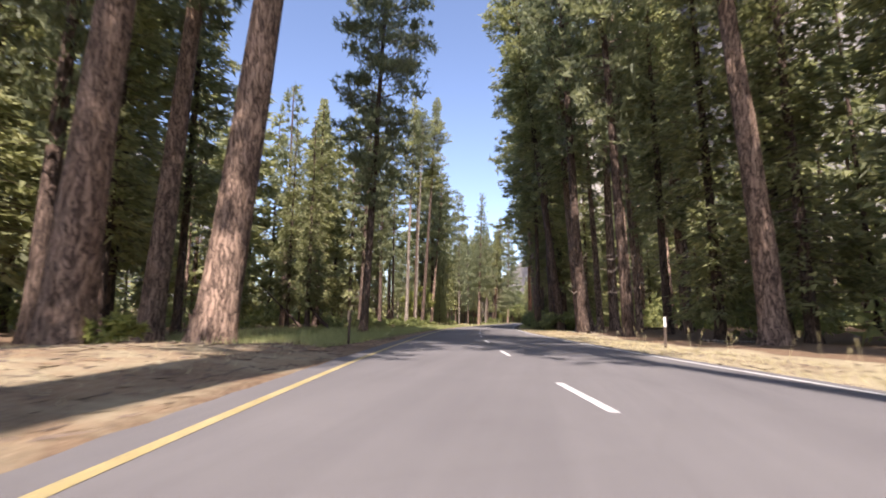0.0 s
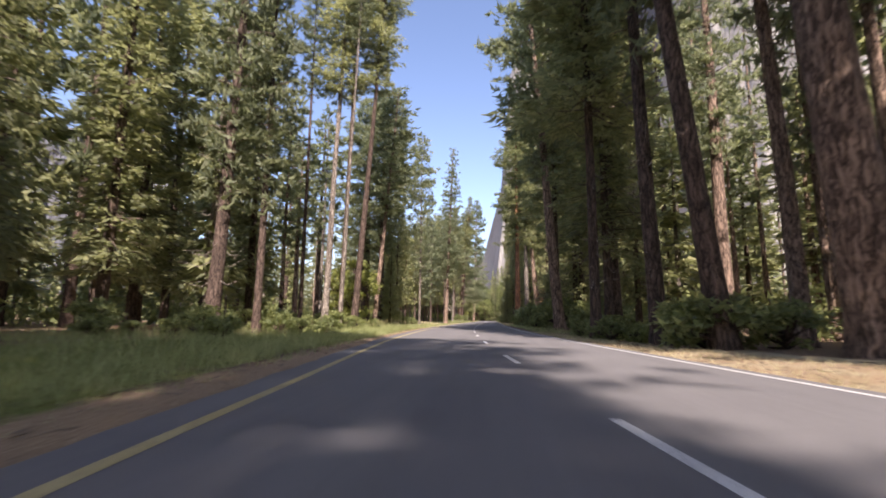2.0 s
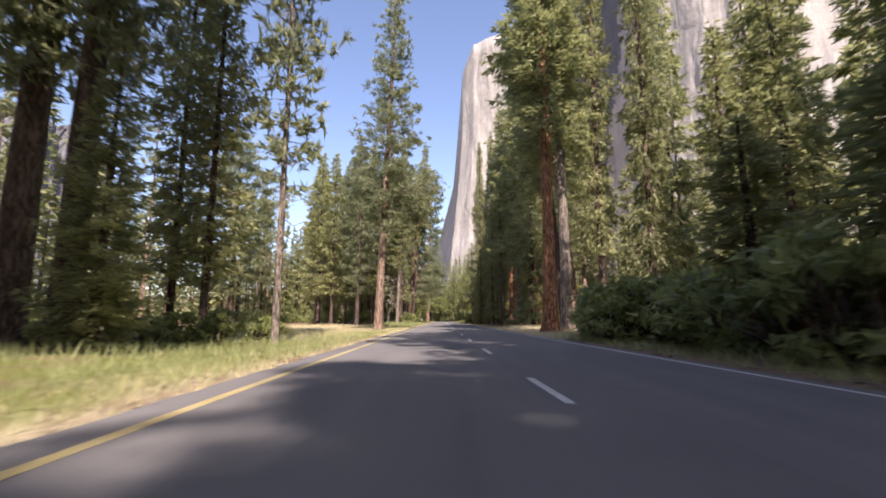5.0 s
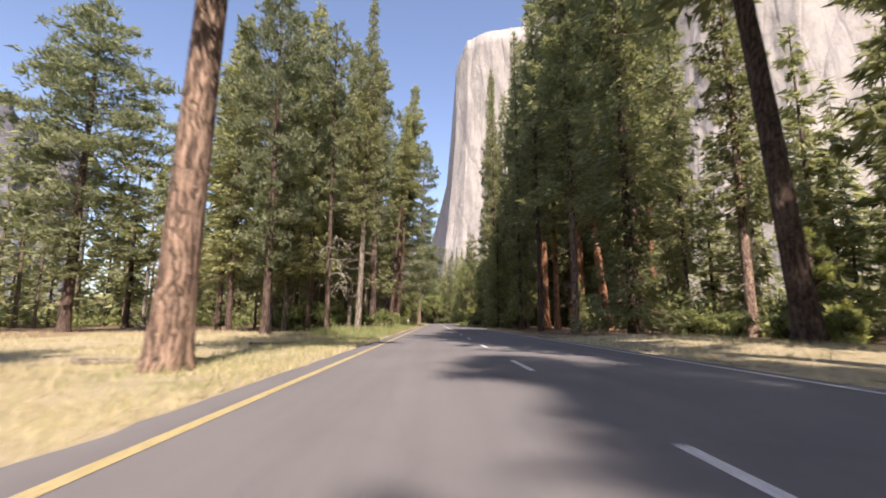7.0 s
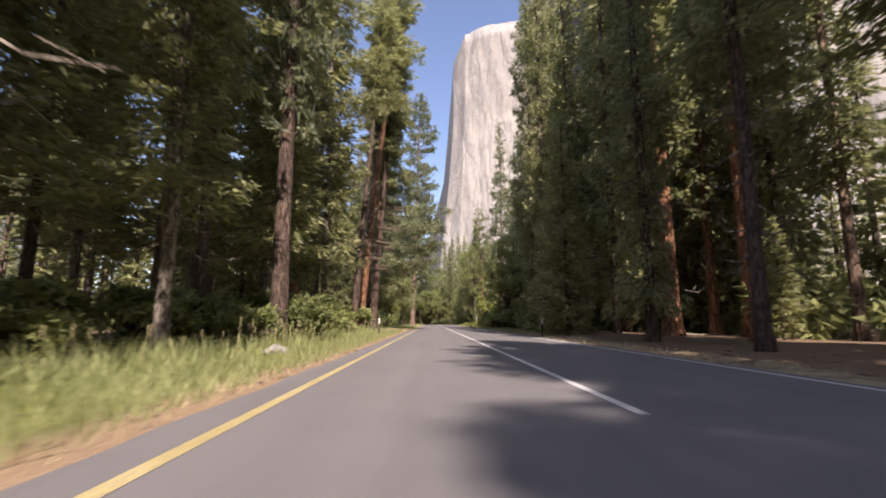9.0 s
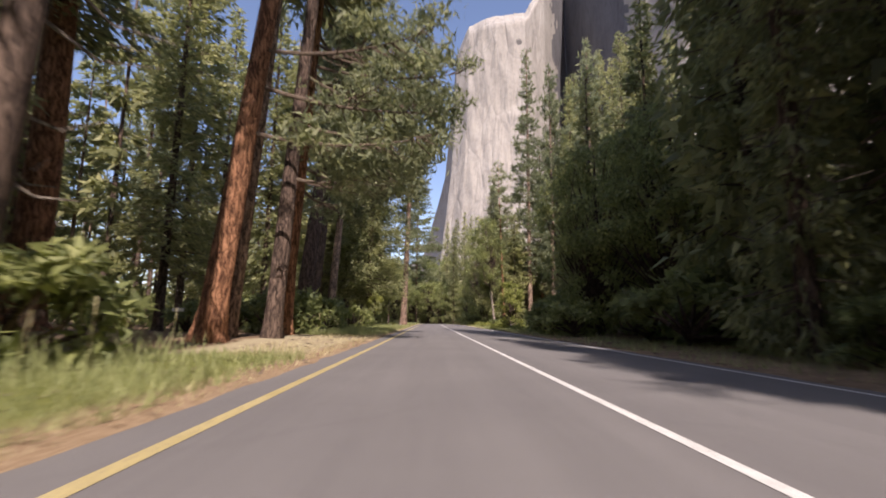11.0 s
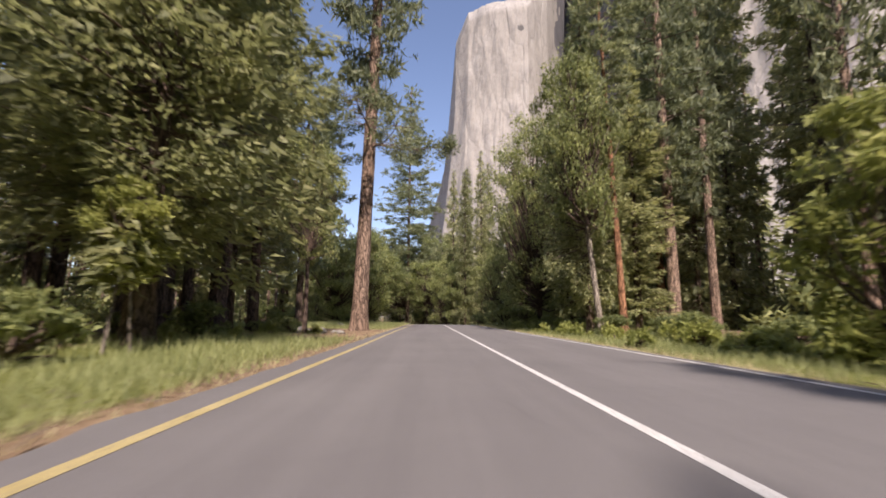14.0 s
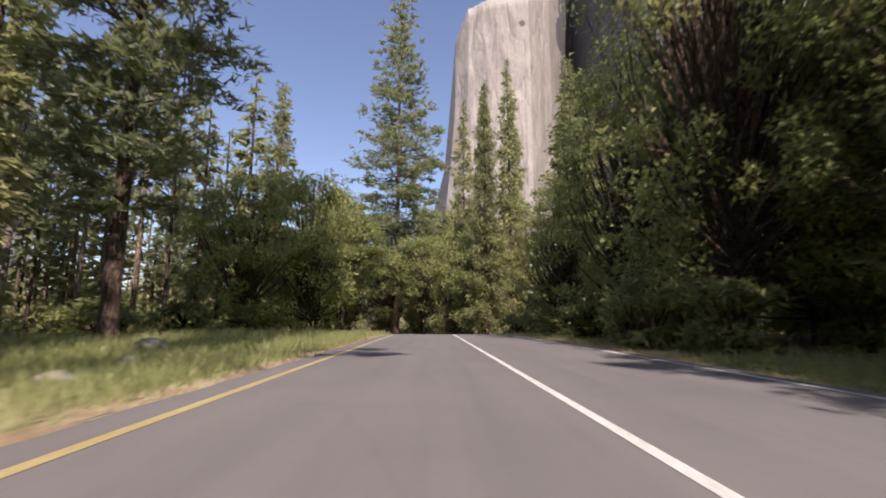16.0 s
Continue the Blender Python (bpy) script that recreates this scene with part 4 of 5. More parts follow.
tree("cedar_tree", "leaning cedar with a reddish trunk", 16.7, 155.8, 0.9, 37, "cedar", "fir", 11, 3.2, lean=(-5, 0))
tree("snag_tree", SNAG, 29.2, 204.6, 0.6, 28, "grey", "", 16, dead=1.3)
for x, y, h, r in ((8.2, 171, 14, 2.6), (8.8, 175, 13, 2.8)):
    tree("cedar_tree", "low dark conifer with boughs over the road edge", x, y, 0.4, h, "dark", "cedar", 0.3, r)
tree("oak_tree", "rounded live oak, almost black in its own shade", 10.6, 203.5, 0.5, 12.5, "dark", "oak", 0.3, 3.8, variant=0)
tree("oak_tree", "rounded live oak, almost black in its own shade", 13.5, 199.0, 0.5, 13, "dark", "oak", 0.3, 4.6)
for x, y, h, r in ((13.2, 186, 42, 4.8), (12.6, 191.5, 42, 4.6), (17, 184, 44, 5.2), (18.5, 190, 44, 5.2), (15.5, 196, 38, 4.6), (21.5, 178, 46, 5.4), (22.5, 184, 46, 5.4), (18, 178, 46, 5.0), (22, 171, 46, 5.0), (15.5, 194, 24, 3.6), (12.5, 210, 22, 3.2), (15.5, 206, 26, 3.8), (19, 201, 30, 4), (14.5, 215.5, 15, 3.4), (18.5, 213, 27, 4), (20.5, 192, 30, 4), (13.4, 219, 12, 3.0)):
    tree("conifer_tree", "deep green tree in shade along the shoulder", x, y, 0.5, h, "dark", "cedar", 0.8, r)
tree("young_tree", "bright green young tree in full sun", 9.4, 230.2, 0.15, 5.6, "grey", "young", 0.5, 1.7, variant=0)
tree("cedar_tree", "cone-shaped cedar with sunlit yellow-green sprays", 10.2, 251.0, 0.5, 24.5, "dark", "big_cedar", 2.5, 3.9)
tree("alder_tree", "slanting pale-barked tree with leafy crown", 9.9, 248.2, 0.4, 17, "grey", "oak", 6.0, 2.8, lean=(-5, 0))
tree("pine_tree", "slim pine with a sunlit orange trunk", 11.6, 249.0, 0.45, 27, "cedar", "pine", 12, 2.6, lean=(-2, 0))
tree("pine_tree", PINE, 21.2, 263.7, 0.8, 36, "cedar", "pine", 12, 3.4)
tree("fir_tree", "tall pine with level layered branches before the cliff", 16.5, 252.5, 0.8, 50, "pine", "tall_cone", 9, 5.0)
tree("fir_tree", "tall slim pine before the cliff", 21.5, 256, 0.7, 48, "pine", "pine", 9, 3.2)
tree("pine_tree", "tall slim pine before the cliff", 26.0, 248, 0.7, 48, "pine", "pine", 7, 3.6)
for x, y, h, r in ((13.8, 252, 19, 3.6), (22, 259, 34, 4.0), (27, 262, 50, 4.6), (31, 256, 52, 4.6), (26, 270, 50, 4.6), (36, 262, 54, 4.8), (33, 248, 50, 4.4), (30, 268, 54, 4.6), (39, 254, 54, 5.0), (30, 244, 48, 4.2), (36, 240, 46, 4.4)):
    tree("fir_tree", "leafy green conifer in sun beside the road", x, y, 0.5, h, "dark", "fine_fir", 1.5, r)
for x, y, h, b, r in ((11.2, 269, 22, 2.0, 5.8), (13.5, 262.5, 16, 2.0, 5.0), (15.5, 271, 15, 1.2, 5.6), (10.8, 277, 15, 0.8, 5.0), (18.5, 266, 16, 2, 5.5), (9.6, 286, 11, 0.5, 4.4), (21, 276, 15, 1, 5.5)):
    tree("oak_tree", "spreading black oak with dark limbs overhanging the verge", x, y, 0.55, h, "dark", "near_oak", b, r)
for x, y, h, r in ((5.8, 300, 27, 3.2), (9.0, 304, 32, 3.6), (4.4, 312, 32, 3.4), (-7.5, 336, 25, 4), (8.5, 336, 22, 3.6), (7.5, 316, 34, 3.6), (12, 318, 36, 3.8), (-1.5, 345, 30, 4), (3, 350, 32, 4), (15, 300, 30, 4)):
    tree("fir_tree", "conifer closing the view at the road's end", x, y, 0.45, h, "dark", "cedar", 0.5, r)
for lat, y, h, b, r in ((7.0, 300, 11, 1.2, 3.8), (-6.6, 304, 13, 5.8, 4.8), (7.2, 306, 13, 0.8, 4.0), (-5.6, 309, 14, 5.8, 5.8), (7.4, 312, 14, 4.8, 5.6), (-5.6, 315, 15, 5.8, 6.0), (7.6, 319, 14, 4.6, 5.8), (-5.8, 322, 14, 5.0, 5.8), (7.6, 327, 15, 5.0, 5.8), (-6.0, 331, 15, 5.0, 5.8)):
    p = place(lat, y)
    tree("oak_tree", "leafy tree arching over the dark end of the road", p.x, p.y, 0.35, h, "dark", "oak", b, r)
for x, y, h, r in ((-12.5, 318, 21, 4.6), (-8.0, 338, 25, 5.0), (-2.0, 340, 27, 5.2), (2.5, 333, 24, 4.6), (-15.5, 330, 24, 5.0), (5.5, 344, 28, 5.0)):
    tree("oak_tree", "tall greyish broadleaf tree closing the view", x, y, 0.4, h, "grey", "oak", 2.5, r)

# ---- the forest behind them ----
kept = [(o.matrix_basis.translation.x, o.matrix_basis.translation.y) for o in scene.objects if o.get("category") == "tree"]
scatter = random.Random(77)


def free(x, y, gap):
    return all((x - a) ** 2 + (y - b) ** 2 > gap * gap for a, b in kept)


def fill(count, lat_range, y_range, gap, open_stretches=()):
    made = 0
    for _ in range(count * 6):
        if made >= count:
            return
        y = scatter.uniform(*y_range)
        lat = scatter.uniform(*lat_range)
        x = road_x(min(y, 300)) + lat
        if any(a < y < b and c < lat < d for a, b, c, d in open_stretches) or not free(x, y, gap):
            continue
        kept.append((x, y))
        made += 1
        kind = scatter.choice(("far_pine", "far_fir", "far_fir", "far_cedar"))
        h = scatter.uniform(20, 38) if kind != "far_cedar" else scatter.uniform(10, 20)
        tree("forest_tree", "conifer deep in the forest behind the roadside trees", x, y, scatter.uniform(0.35, 0.8), h, scatter.choice(("dark", "dark", "grey", "pine")), kind,
             scatter.uniform(6, 14) if kind == "far_pine" else scatter.uniform(1.5, 6), scatter.uniform(2.4, 3.6), group="forest behind the road")


MEADOW = ((0, 60, -26, 0), (108, 142, -34, 0), (142, 172, -60, -16), (262, 300, -24, 0))
fill(175, (-46, -17), (-20, 390), 4.4, MEADOW)
fill(150, (17, 42), (-20, 390), 4.2, ((-20, 66, 0, 26), (78, 134, 0, 20), (100, 166, 0, 31), (216, 260, 0, 30)))
# unseen trees added behind and beside the start, to shade road and forest there
for lat, y, h, b, r, le in ((-4.6, -7, 46, 17, 4.3, 2), (17, -6, 42, 12, 4.4, 0), (21, -12, 42, 10, 4.6, 0), (25, -3, 42, 12, 4.6, 0), (14.5, -14, 42, 14, 4.2, 0), (-4.6, -17, 53, 29, 4.6, 2), (-4.6, -4, 52, 27, 4.4, 7), (-4.6, -0.6, 56, 31, 5.0, 7), (-13.0, -13, 42, 12, 4.0, 0), (-9.4, -6, 44, 20, 3.6, 0), (7.4, -12, 46, 27, 4.6, -7), (14.0, 5, 42, 9, 4.2, 0), (22, 4, 44, 26, 4.6, 0), (26, 9, 44, 8, 5.4, 0), (30, 3, 44, 7, 5.6, 0), (34, 12, 44, 7, 5.6, 0), (27, -5, 46, 8, 5.6, 0), (38, 18, 44, 6, 5.6, 0), (-12.5, -9, 42, 10, 4.2, 0), (-15.0, -16, 42, 12, 4.2, 0)):
    tree("pine_tree", PINE, road_x(y) + lat, y, 0.9, h, crown="pine", base=b, radius=r, lean=(le, 0))

# ---- undergrowth ----
def bush(name, label, x, y, height, radius, crown="shrub", category="shrub"):
    root = new(name)
    root.matrix_basis = pose(x, y, ground_z(x, y) - 0.05, 0, 0, pick.uniform(0, 360))
    tagged(root, label, category)
    c = CROWNS[crown]
    leaf, limb, h, r = c[pick.randrange(len(c))]
    m = Matrix.Diagonal((radius / r, radius / r, height / h, 1))
    stems = tagged(child("stemwork", limb, root, m), kind="stuff")
    tagged(child("foliage", leaf, stems, Matrix.Identity(4)), kind="stuff")
    return root


sprout = random.Random(31)


def bushes(count, lat, ys, heights, label, crown="shrub", spread_r=(0.8, 1.3)):
    for _ in range(count):
        y = sprout.uniform(*ys)
        h = sprout.uniform(*heights)
        bush("shrub" if crown == "shrub" else "fern", label, road_x(y) + sprout.uniform(*lat), y, h, h * sprout.uniform(*spread_r) * 0.75, crown)


DARK_SHRUB = "dark leafy shrub in the understory"
bushes(22, (-17, -9), (48, 80), (0.6, 1.6), DARK_SHRUB)
bushes(10, (-9.5, -7), (58, 80), (0.5, 1.2), DARK_SHRUB)
bushes(34, (-12, -6.0), (146, 184), (1.0, 2.4), "dense dark green shrub behind the grassy shoulder")
bushes(16, (-15, -8), (84, 112), (0.7, 1.6), DARK_SHRUB)
bushes(30, (-16, -7.5), (197, 232), (1.0, 2.6), DARK_SHRUB)
bushes(12, (-12, -6.5), (232, 250), (0.5, 1.3), DARK_SHRUB)
bushes(18, (-22, -8), (278, 310), (1.0, 2.6), "green shrub at the edge of the grass")
bushes(16, (7.5, 14), (48, 66), (0.8, 2.0), DARK_SHRUB)
bushes(26, (7.5, 14), (78, 104), (1.0, 2.8), DARK_SHRUB)
bushes(16, (13, 22), (128, 142), (0.7, 1.8), "sunlit green shrub in front of the trees")
bushes(26, (7.8, 16), (176, 226), (1.0, 2.8), DARK_SHRUB)
bushes(20, (9.5, 18), (234, 262), (0.5, 1.2), "green shrub behind the bracken")
bushes(20, (7.5, 15), (262, 296), (0.8, 2.2), DARK_SHRUB)
bushes(46, (6.6, 12.5), (224, 262), (0.45, 0.8), "bright yellow-green bracken fern in the sun", "fern")
bushes(6, (-9, -5.5), (228, 246), (0.3, 0.55), "green bracken fern on the shoulder", "fern")
bushes(10, (8.5, 12), (54, 66), (0.4, 0.8), "pale green fern beside the shoulder", "fern")
bush("fern", "bright yellow-green fern among pine litter", -3.9, 12.4, 0.85, 0.8, "fern")
bush("shrub", "small dark bush at the foot of a pine", 14.0, 126.3, 1.15, 0.6)
bush("shrub", "light green bush in the sun by the pine", 14.9, 127.2, 1.3, 0.7, "fern")

# ---- grass ----
def grass(name, label, material, seed, bands):
    """One sheet of blades; each band is lat a, lat b, y a, y b, blades a square metre, blade height."""
    g = np.random.default_rng(seed)
    out = []
    for la, lb, ya, yb, density, tall in bands:
        n = int(abs(lb - la) * (yb - ya) * density * 3.0)
        y = g.uniform(ya, yb, n)
        lat = g.uniform(la, lb, n)
        keep = np.array([noise.noise((a * 0.35, b * 0.35, seed)) for a, b in zip(lat, y)]) > g.uniform(-0.7, 0.35, n)
        y, lat = y[keep], lat[keep]
        x = np.interp(y, _ys, _xs) + lat
        z = np.array([ground_z(a, b) for a, b in zip(x, y)])
        n = len(x)
        p = np.stack([x, y, z - 0.02], 1)
        d = unit(np.stack([g.normal(0, 0.42, n), g.normal(0, 0.42, n), np.ones(n)], 1))
        s = unit(np.cross(d, g.normal(0, 1, (n, 3))))
        L = tall * g.uniform(0.45, 1.25, n)
        out.append(kites(p, d, s, L, 0.011 + 0.035 * L))
    tagged(new(name, blades_from(name, np.concatenate(out), material)), label, "grass", kind="stuff")


grass("green_grass", "fresh green roadside grass", GREEN_GRASS, 3, (
    (-9, -3.5, 13, 30, 34, 0.3), (-6, -3.6, 16, 76, 42, 0.34), (-18, -6, 18, 76, 9, 0.5), (-5.6, -2.9, 76, 112, 45, 0.26), (-14, -5.6, 80, 110, 9, 0.42), (-5.4, -2.9, 112, 132, 16, 0.22), (-5.0, -2.8, 132, 184, 60, 0.32), (-7.5, -5.0, 138, 184, 26, 0.6),
    (-6.5, -2.9, 199, 240, 50, 0.34), (-10, -6.5, 199, 240, 16, 0.45), (-6.5, -3.0, 256, 292, 55, 0.36), (-20, -6.5, 258, 296, 14, 0.5), (5.9, 8.5, 224, 264, 34, 0.3), (8.5, 16, 222, 264, 9, 0.5),
    (6.0, 9.5, 176, 224, 14, 0.3), (6.0, 9.0, 262, 296, 18, 0.3), (6.2, 9.0, 64, 104, 14, 0.35), (-3.6, -3.0, 20, 76, 22, 0.16)))
grass("dry_grass", "dry straw-coloured roadside grass", DRY_GRASS, 4, (
    (-5.6, -2.7, 104, 136, 130, 0.14), (-12, -5.6, 106, 144, 40, 0.2), (-32, -12, 108, 146, 9, 0.3), (-4.4, -2.6, 76, 104, 40, 0.15), (-5.0, -2.7, 184, 200, 26, 0.18), (5.6, 8.4, 2, 66, 26, 0.16), (5.7, 14, 100, 134, 14, 0.22),
    (5.6, 8, 134, 176, 8, 0.15), (-3.2, -2.6, 132, 290, 26, 0.13), (5.6, 6.6, 226, 296, 30, 0.16), (-16, -3.5, -4, 16, 4, 0.14), (5.6, 12, 262, 296, 10, 0.22)))


def weeds(name, label, seed, bands):
    """Tall seeding stems above the grass."""
    g = np.random.default_rng(seed)
    v, f = [], []
    for la, lb, ya, yb, count, tall in bands:
        for _ in range(count):
            y = g.uniform(ya, yb)
            x = road_x(y) + g.uniform(la, lb)
            z = ground_z(x, y)
            h = tall * g.uniform(0.6, 1.2)
            top = (x + g.normal(0, 0.12), y + g.normal(0, 0.12), z + h)
            limbs_into(v, f, (x, y, z - 0.03), top, 0.005, 0.003, 4, (g.normal(0, 0.03), g.normal(0, 0.03), 0), 2)
            limbs_into(v, f, (top[0], top[1], top[2] - 0.22 * h), (top[0], top[1], top[2] + 0.02), 0.006, 0.011, 5, (0, 0, 0), 2)
    tagged(new(name, mesh_from(name, v, f, DRY_GRASS)), label, "weeds", kind="stuff")


weeds("seeding_weeds", "tall pale seeding weed stems along the shoulder", 8, (
    (-6.5, -4.2, 60, 84, 40, 0.7), (-6.2, -4.6, 142, 184, 70, 0.9), (-6, -4, 196, 214, 30, 0.9), (-7, -5, 262, 288, 16, 0.9), (7.6, 9, 8, 30, 26, 0.6), (-5, -3.6, 86, 104, 8, 0.5)))

def litter():
    """Fallen twigs, needles and bark flakes on the shoulders."""
    g = np.random.default_rng(19)
    out = []
    for la, lb, ya, yb, n in ((-9, -2.6, 0, 26, 2600), (-5, -2.6, 26, 104, 1600), (-5.5, -2.6, 132, 200, 1500), (-6, -2.6, 200, 292, 2000), (5.5, 9, 0, 110, 3200), (5.5, 12, 110, 176, 2200), (5.5, 8.5, 176, 292, 1800)):
        y, lat = g.uniform(ya, yb, n), g.uniform(la, lb, n)
        x = np.interp(y, _ys, _xs) + lat
        z = np.array([ground_z(a, b) for a, b in zip(x, y)]) + 0.015
        a = g.uniform(0, 6.283, n)
        d = unit(np.stack([np.cos(a), np.sin(a), g.normal(0, 0.12, n)], 1))
        s = unit(np.stack([-np.sin(a), np.cos(a), g.normal(0, 0.5, n)], 1))
        L = g.uniform(0.06, 0.42, n)
        out.append(kites(np.stack([x, y, z], 1), d, s, L, 0.012 + 0.06 * L))
    tagged(new("forest_litter", blades_from("forest_litter", np.concatenate(out), TWIG)), "fallen twigs, needles and bark flakes on the shoulders", "litter", kind="stuff")


litter()

# ---- far woods ----
def far_woods():
    """Trees too far off to tell apart: trunks and crowns in two meshes."""
    g = np.random.default_rng(9)
    out, v, f = [], [], []
    spots = [(-g.uniform(42, 62), g.uniform(-40, 400)) for _ in range(150)] + [(g.uniform(38, 60), g.uniform(-40, 400)) for _ in range(170)]
    spots += [((-1 if g.random() < 0.5 else 1) * g.uniform(60, 260), g.uniform(-60, 620)) for _ in range(1300)] + [(g.uniform(-260, 260), g.uniform(392, 720)) for _ in range(700)]
    for x, y in spots:
        x += road_x(min(y, 300))
        near = abs(x) < 75
        h, r = g.uniform(16, 36), g.uniform(2.6, 4.2)
        z0 = ground_z(x, min(y, 650))
        n = 260 if near else 46
        u = g.random(n) ** 0.9
        a = g.uniform(0, 6.283, n)
        rr = r * (1 - u) ** 0.7 * g.uniform(0.4, 1.0, n)
        p = np.stack([x + rr * np.cos(a), y + rr * np.sin(a), z0 + 1 + u * (h - 1)], 1)
        d = unit(np.stack([np.cos(a), np.sin(a), g.uniform(-0.7, 0.1, n)], 1))
        s = unit(np.cross(d, [0, 0, 1.0]) + g.normal(0, 0.3, (n, 3)))
        L = g.uniform(0.8, 1.7, n) if near else g.uniform(1.6, 3.2, n)
        out.append(kites(p, d, s, L, L * (0.6 if near else 0.75)))
        if near:
            limbs_into(v, f, (x, y, z0 - 0.2), (x + g.normal(0, 0.4), y, z0 + h * 0.9), g.uniform(0.15, 0.35), 0.05, 6, (0, 0, 0), 1)
    tagged(new("far_woods", blades_from("far_woods", np.concatenate(out), CEDAR_LEAF)), "conifer forest stretching away across the valley", "forest", kind="stuff")
    tagged(new("far_trunks", mesh_from("far_trunks", v, f, TWIG)), "bare brown trunks deep in the forest", "forest", kind="stuff")


far_woods()

def understory():
    """Low trees and brush under the forest, too many to tell apart: leaf clumps in one mesh."""
    g = np.random.default_rng(23)
    out = []
    for i in range(1500):
        y = g.uniform(-30, 400)
        lat = g.uniform(18, 75) * (-1 if i % 2 else 1)
        if any(a - 3 < y < b + 3 and c < lat < d for a, b, c, d in MEADOW) or (100 < y < 136 and 0 < lat < 22):
            continue
        x = road_x(min(y, 300)) + lat
        h, r = g.uniform(1.2, 4.8), g.uniform(1.1, 2.4)
        n = int(40 + 26 * h)
        q = unit(g.normal(0, 1, (n, 3))) * (g.random(n) ** 0.4)[:, None] * np.array([r, r, h * 0.5])
        p = q + np.array([x, y, ground_z(x, y) + h * 0.48])
        d = unit(q / r + g.normal(0, 0.6, (n, 3)))
        L = g.uniform(0.35, 0.8, n)
        out.append(kites(p, d, unit(np.cross(d, g.normal(0, 1, (n, 3)))), L, L * g.uniform(0.3, 0.6, n)))
    tagged(new("understory", blades_from("understory", np.concatenate(out), OAK_LEAF)), "brush and low young trees under the forest", "undergrowth", kind="stuff")


understory()

# ---- posts, signs, rocks, logs ----
def box_into(bm, sx, sy, sz, x=0, y=0, z=0, bevel=0.006):
    got = bmesh.ops.create_cube(bm, size=1.0, matrix=Matrix.Translation((x, y, z)) @ Matrix.Diagonal((sx, sy, sz, 1)))
    edges = list({e for v in got["verts"] for e in v.link_edges})
    bmesh.ops.bevel(bm, geom=edges, offset=bevel, segments=1, affect="EDGES")


def part(name, bm, material, parent, label=""):
    me = bpy.data.meshes.new(name)
    bm.to_mesh(me)
    bm.free()
    me.materials.append(material)
    ob = new(name, me)
    ob.parent = parent
    return tagged(ob, label)


def delineator(x, y, front=True, height=1.15):
    root = new("delineator_post")
    root.matrix_basis = pose(x, y, ground_z(x, y) - 0.05, 0, 1.5, sprout.uniform(-8, 8))
    tagged(root, "roadside delineator post with white reflector panel" if front else "brown roadside delineator post seen from its dark back", "post", "delineator posts")
    bm = bmesh.new()
    box_into(bm, 0.09, 0.035, height, 0, 0, height / 2)
    post = part("post", bm, POST_BROWN, root)
    bm = bmesh.new()
    box_into(bm, 0.088, 0.012, 0.34, 0, -0.025 if front else 0.025, height - 0.18, 0.004)
    part("reflector", bm, POST_WHITE, post, "white reflector panel")


for x, y, fr in ((2.1, 16.4, False), (13.2, 17.7, True), (-3.4, 170.1, True), (6.4, 170.5, True), (12.7, 183.6, True)):
    delineator(x, y, fr)


def board_sign(name, label, x, y, w, h, top, material):
    root = new(name)
    root.matrix_basis = pose(x, y, ground_z(x, y) - 0.05, 0, 0, sprout.uniform(-10, 10))
    tagged(root, label, "sign")
    bm = bmesh.new()
    box_into(bm, 0.07, 0.07, top, 0, 0.045, top / 2)
    part("post", bm, POST_BROWN, root)
    bm = bmesh.new()
    box_into(bm, w, 0.02, h, 0, 0, top - h / 2)
    part("board", bm, material, root, "plain pale board")


board_sign("board_sign", "small white board on a wooden post among the cedars", -11.6, 195.2, 0.5, 0.16, 1.15, POST_WHITE)
board_sign("board_sign", "small grey square sign in the shade of oaks", 9.4, 281.0, 0.5, 0.55, 1.5, plain_material("grey_sign_board", (0.22, 0.23, 0.24), (0.34, 0.34, 0.35), 4, 0.6))


def rock_mesh(seed):
    bm = bmesh.new()
    bmesh.ops.create_icosphere(bm, subdivisions=3, radius=0.5)
    for v in bm.verts:
        d = noise.fractal(v.co * 1.6 + Vector((seed * 7.3, 0, 0)), 1.0, 2.0, 4)
        v.co = Vector((v.co.x * 1.25, v.co.y, v.co.z * 0.68)) * (1 + 0.32 * d)
    me = bpy.data.meshes.new("boulder")
    bm.to_mesh(me)
    bm.free()
    me.materials.append(ROCK)
    return me


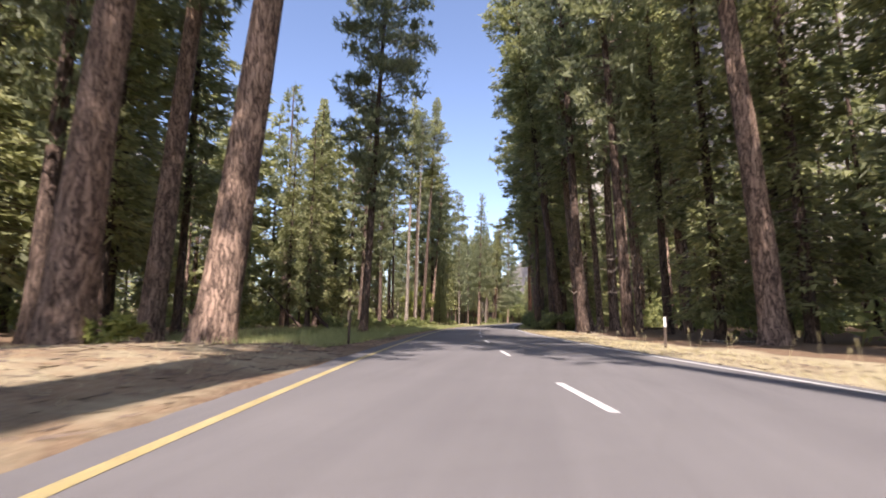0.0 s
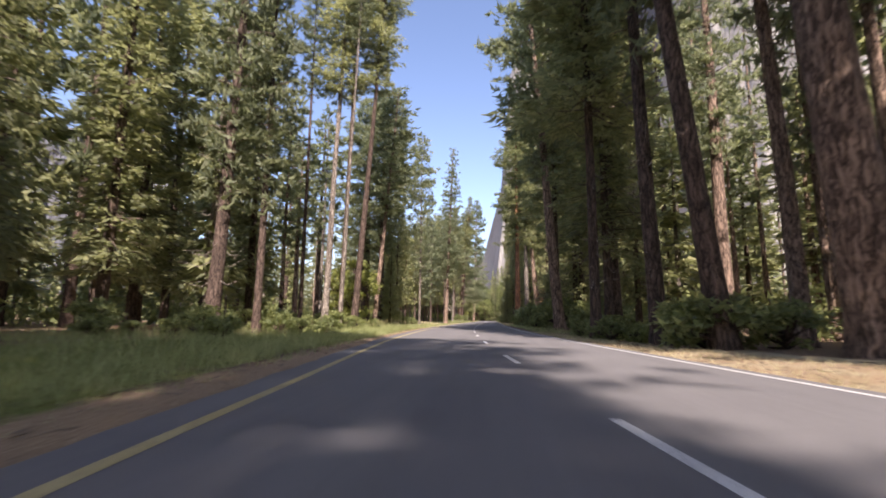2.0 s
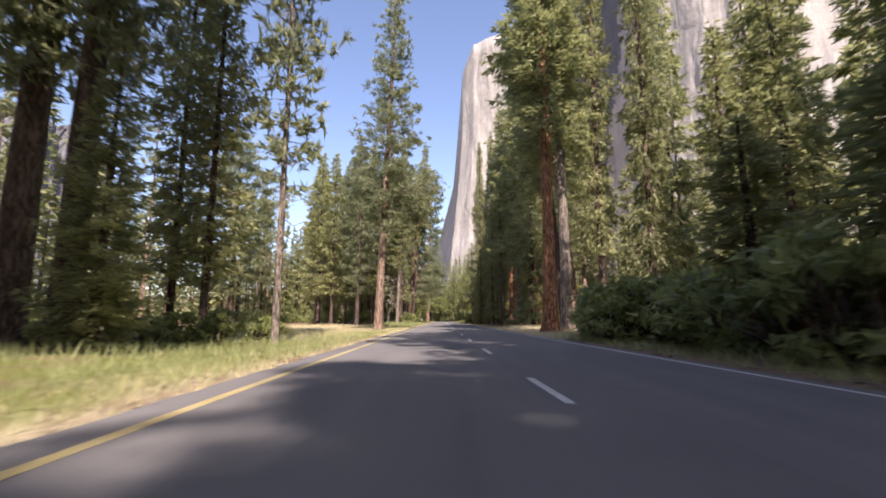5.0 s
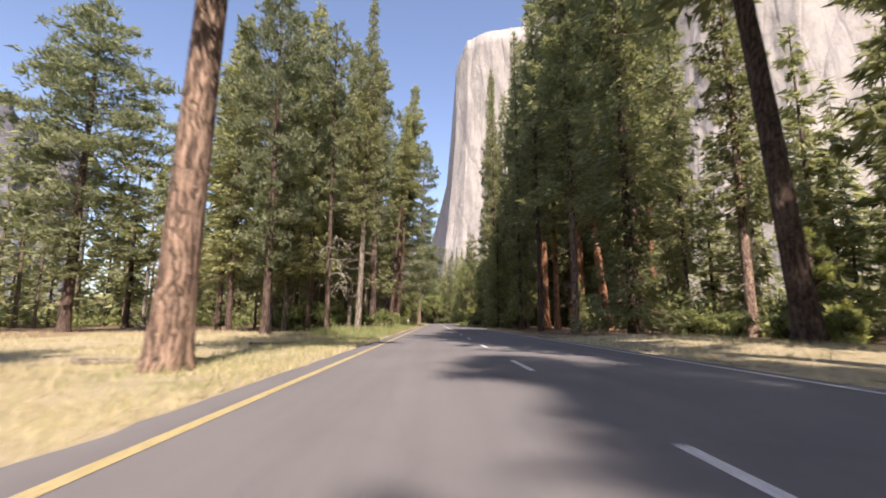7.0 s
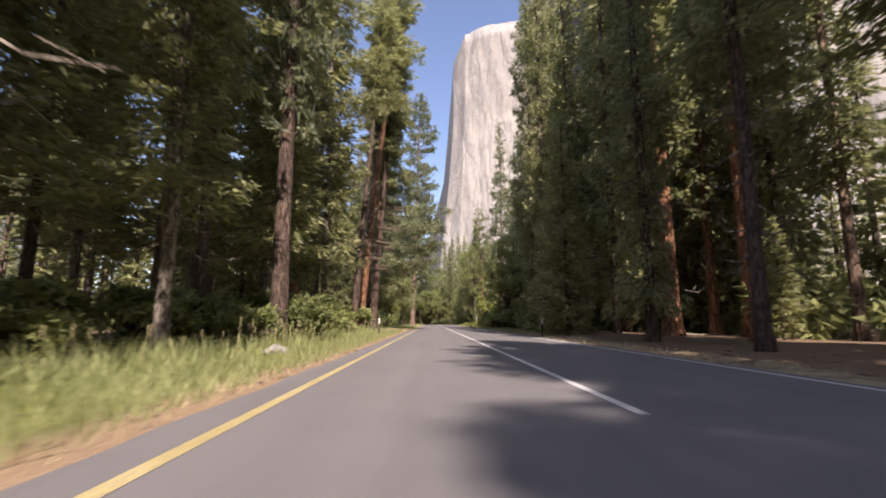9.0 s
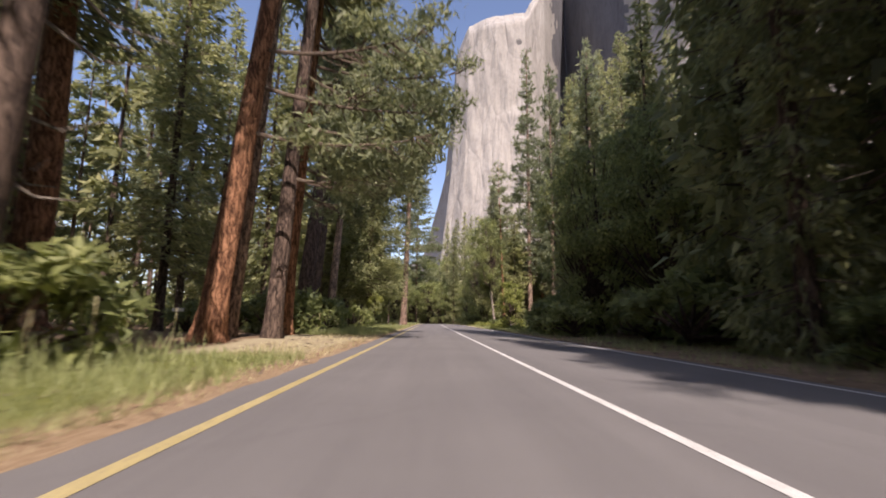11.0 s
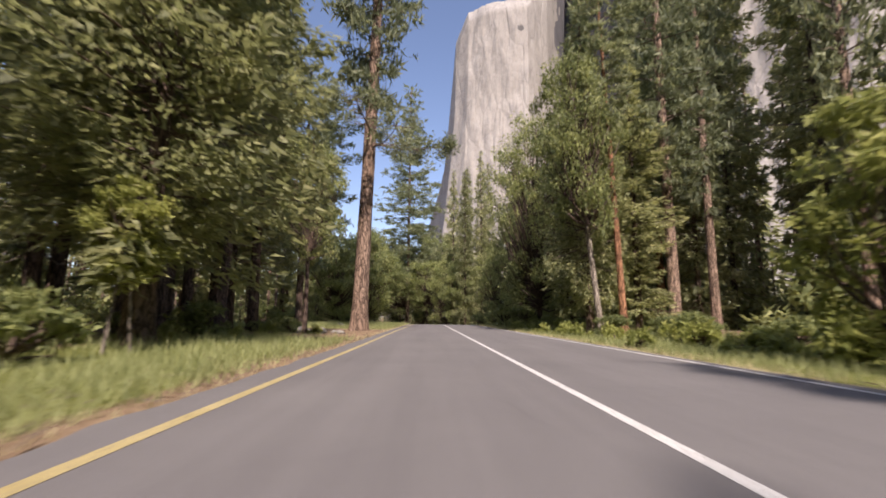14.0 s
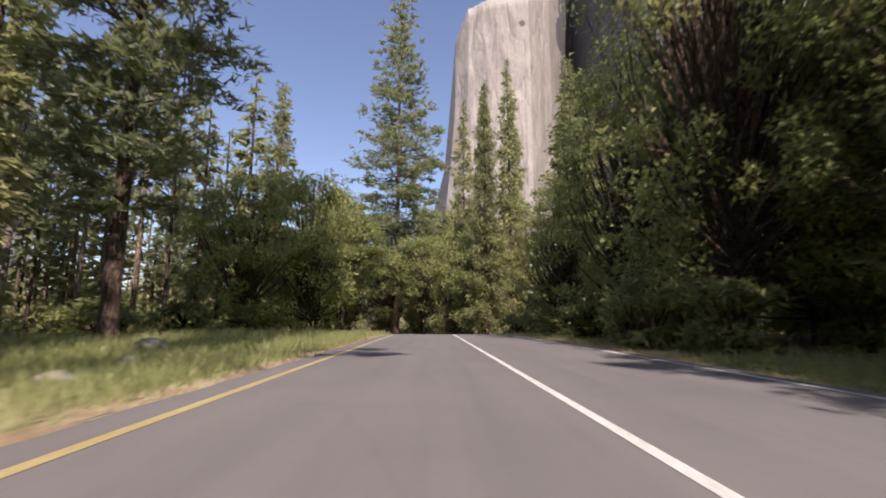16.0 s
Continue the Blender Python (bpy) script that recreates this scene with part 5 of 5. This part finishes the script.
ROCKS = [rock_mesh(s) for s in (1, 2, 3)]
for x, y, s in ((-6.1, 247.6, 0.7), (-6.8, 250.4, 0.6), (-4.9, 247.0, 0.45), (-7.4, 248.4, 0.8), (-5.6, 249.0, 0.35), (-4.9, 259.4, 0.4), (-8.9, 268.5, 0.9), (-6.0, 262.6, 0.4), (12.5, 284.0, 1.0), (15.5, 287.0, 1.0), (-5.0, 156.5, 0.6), (8.2, 284.5, 0.5), (11.0, 273.0, 0.6), (-7.5, 22.0, 0.5), (12.0, 60.5, 0.5)):
    ob = new("boulder", ROCKS[int(y) % 3])
    ob.matrix_basis = pose(x, y, ground_z(x, y) + 0.12 * s, 0, 0, (x * 97) % 360) @ Matrix.Diagonal((s, s, s, 1))
    tagged(ob, "weathered pale granite boulder in the grass", "rock", "boulders beside the road")


def log(name, label, a, b, r):
    a, b = Vector(a), Vector(b)
    d = b - a
    ob = new(name, TRUNKS["grey" if r < 0.13 else "dark"][0])
    ob.matrix_basis = Matrix.Translation(a) @ d.to_track_quat("Z", "Y").to_matrix().to_4x4() @ Matrix.Diagonal((2 * r, 2 * r, d.length, 1))
    return tagged(ob, label, "log")


log("leaning_log", "dead trunk leaning across the forest", (-11.0, 44.0, -0.2), (-16.8, 44.6, 5.6), 0.2)
log("leaning_log", "dead trunk leaning across the forest", (-14.5, 45.5, -0.2), (-19.5, 45.0, 4.6), 0.16)
for x, y, a, L, r in ((15.5, 58.5, 20, 4.5, 0.12), (18.5, 50.0, -35, 5.0, 0.16), (12.4, 34.0, 70, 2.8, 0.1), (20.0, 62.0, 15, 4.0, 0.12), (-6.8, 128.0, 70, 3.2, 0.08), (-8.0, 121.0, 15, 3.0, 0.09), (-9.8, 250.0, 30, 3.5, 0.11), (14.0, 170.0, 10, 4.0, 0.12), (17.0, 26.0, 8, 3.5, 0.1)):
    c, s = math.cos(radians(a)) * L, math.sin(radians(a)) * L
    log("fallen_log", "weathered fallen log on the forest floor", (x, y, ground_z(x, y) + r * 0.5), (x + c, y + s, ground_z(x + c, y + s) + r * 0.3), r)
for x, y, h, le in ((-7.4, 232.0, 4.2, (6, 0)), (-7.0, 232.4, 3.6, (-5, 0)), (15.2, 128.8, 4.5, (0.0, 0.0))):
    tree("sapling", "thin pale sapling with sparse leaves", x, y, 0.09, h, "grey", "young", h * 0.45, 0.9, lean=le)

# One more tall tree, added at the road edge so its high crown shades the lanes.
tree("cedar_tree", "tall leaning cedar added at the road edge to shade the lanes", 11.4, 48.0, 0.8, 44, "dark", "fir", 19, 4.8, lean=(-6.0, 0))
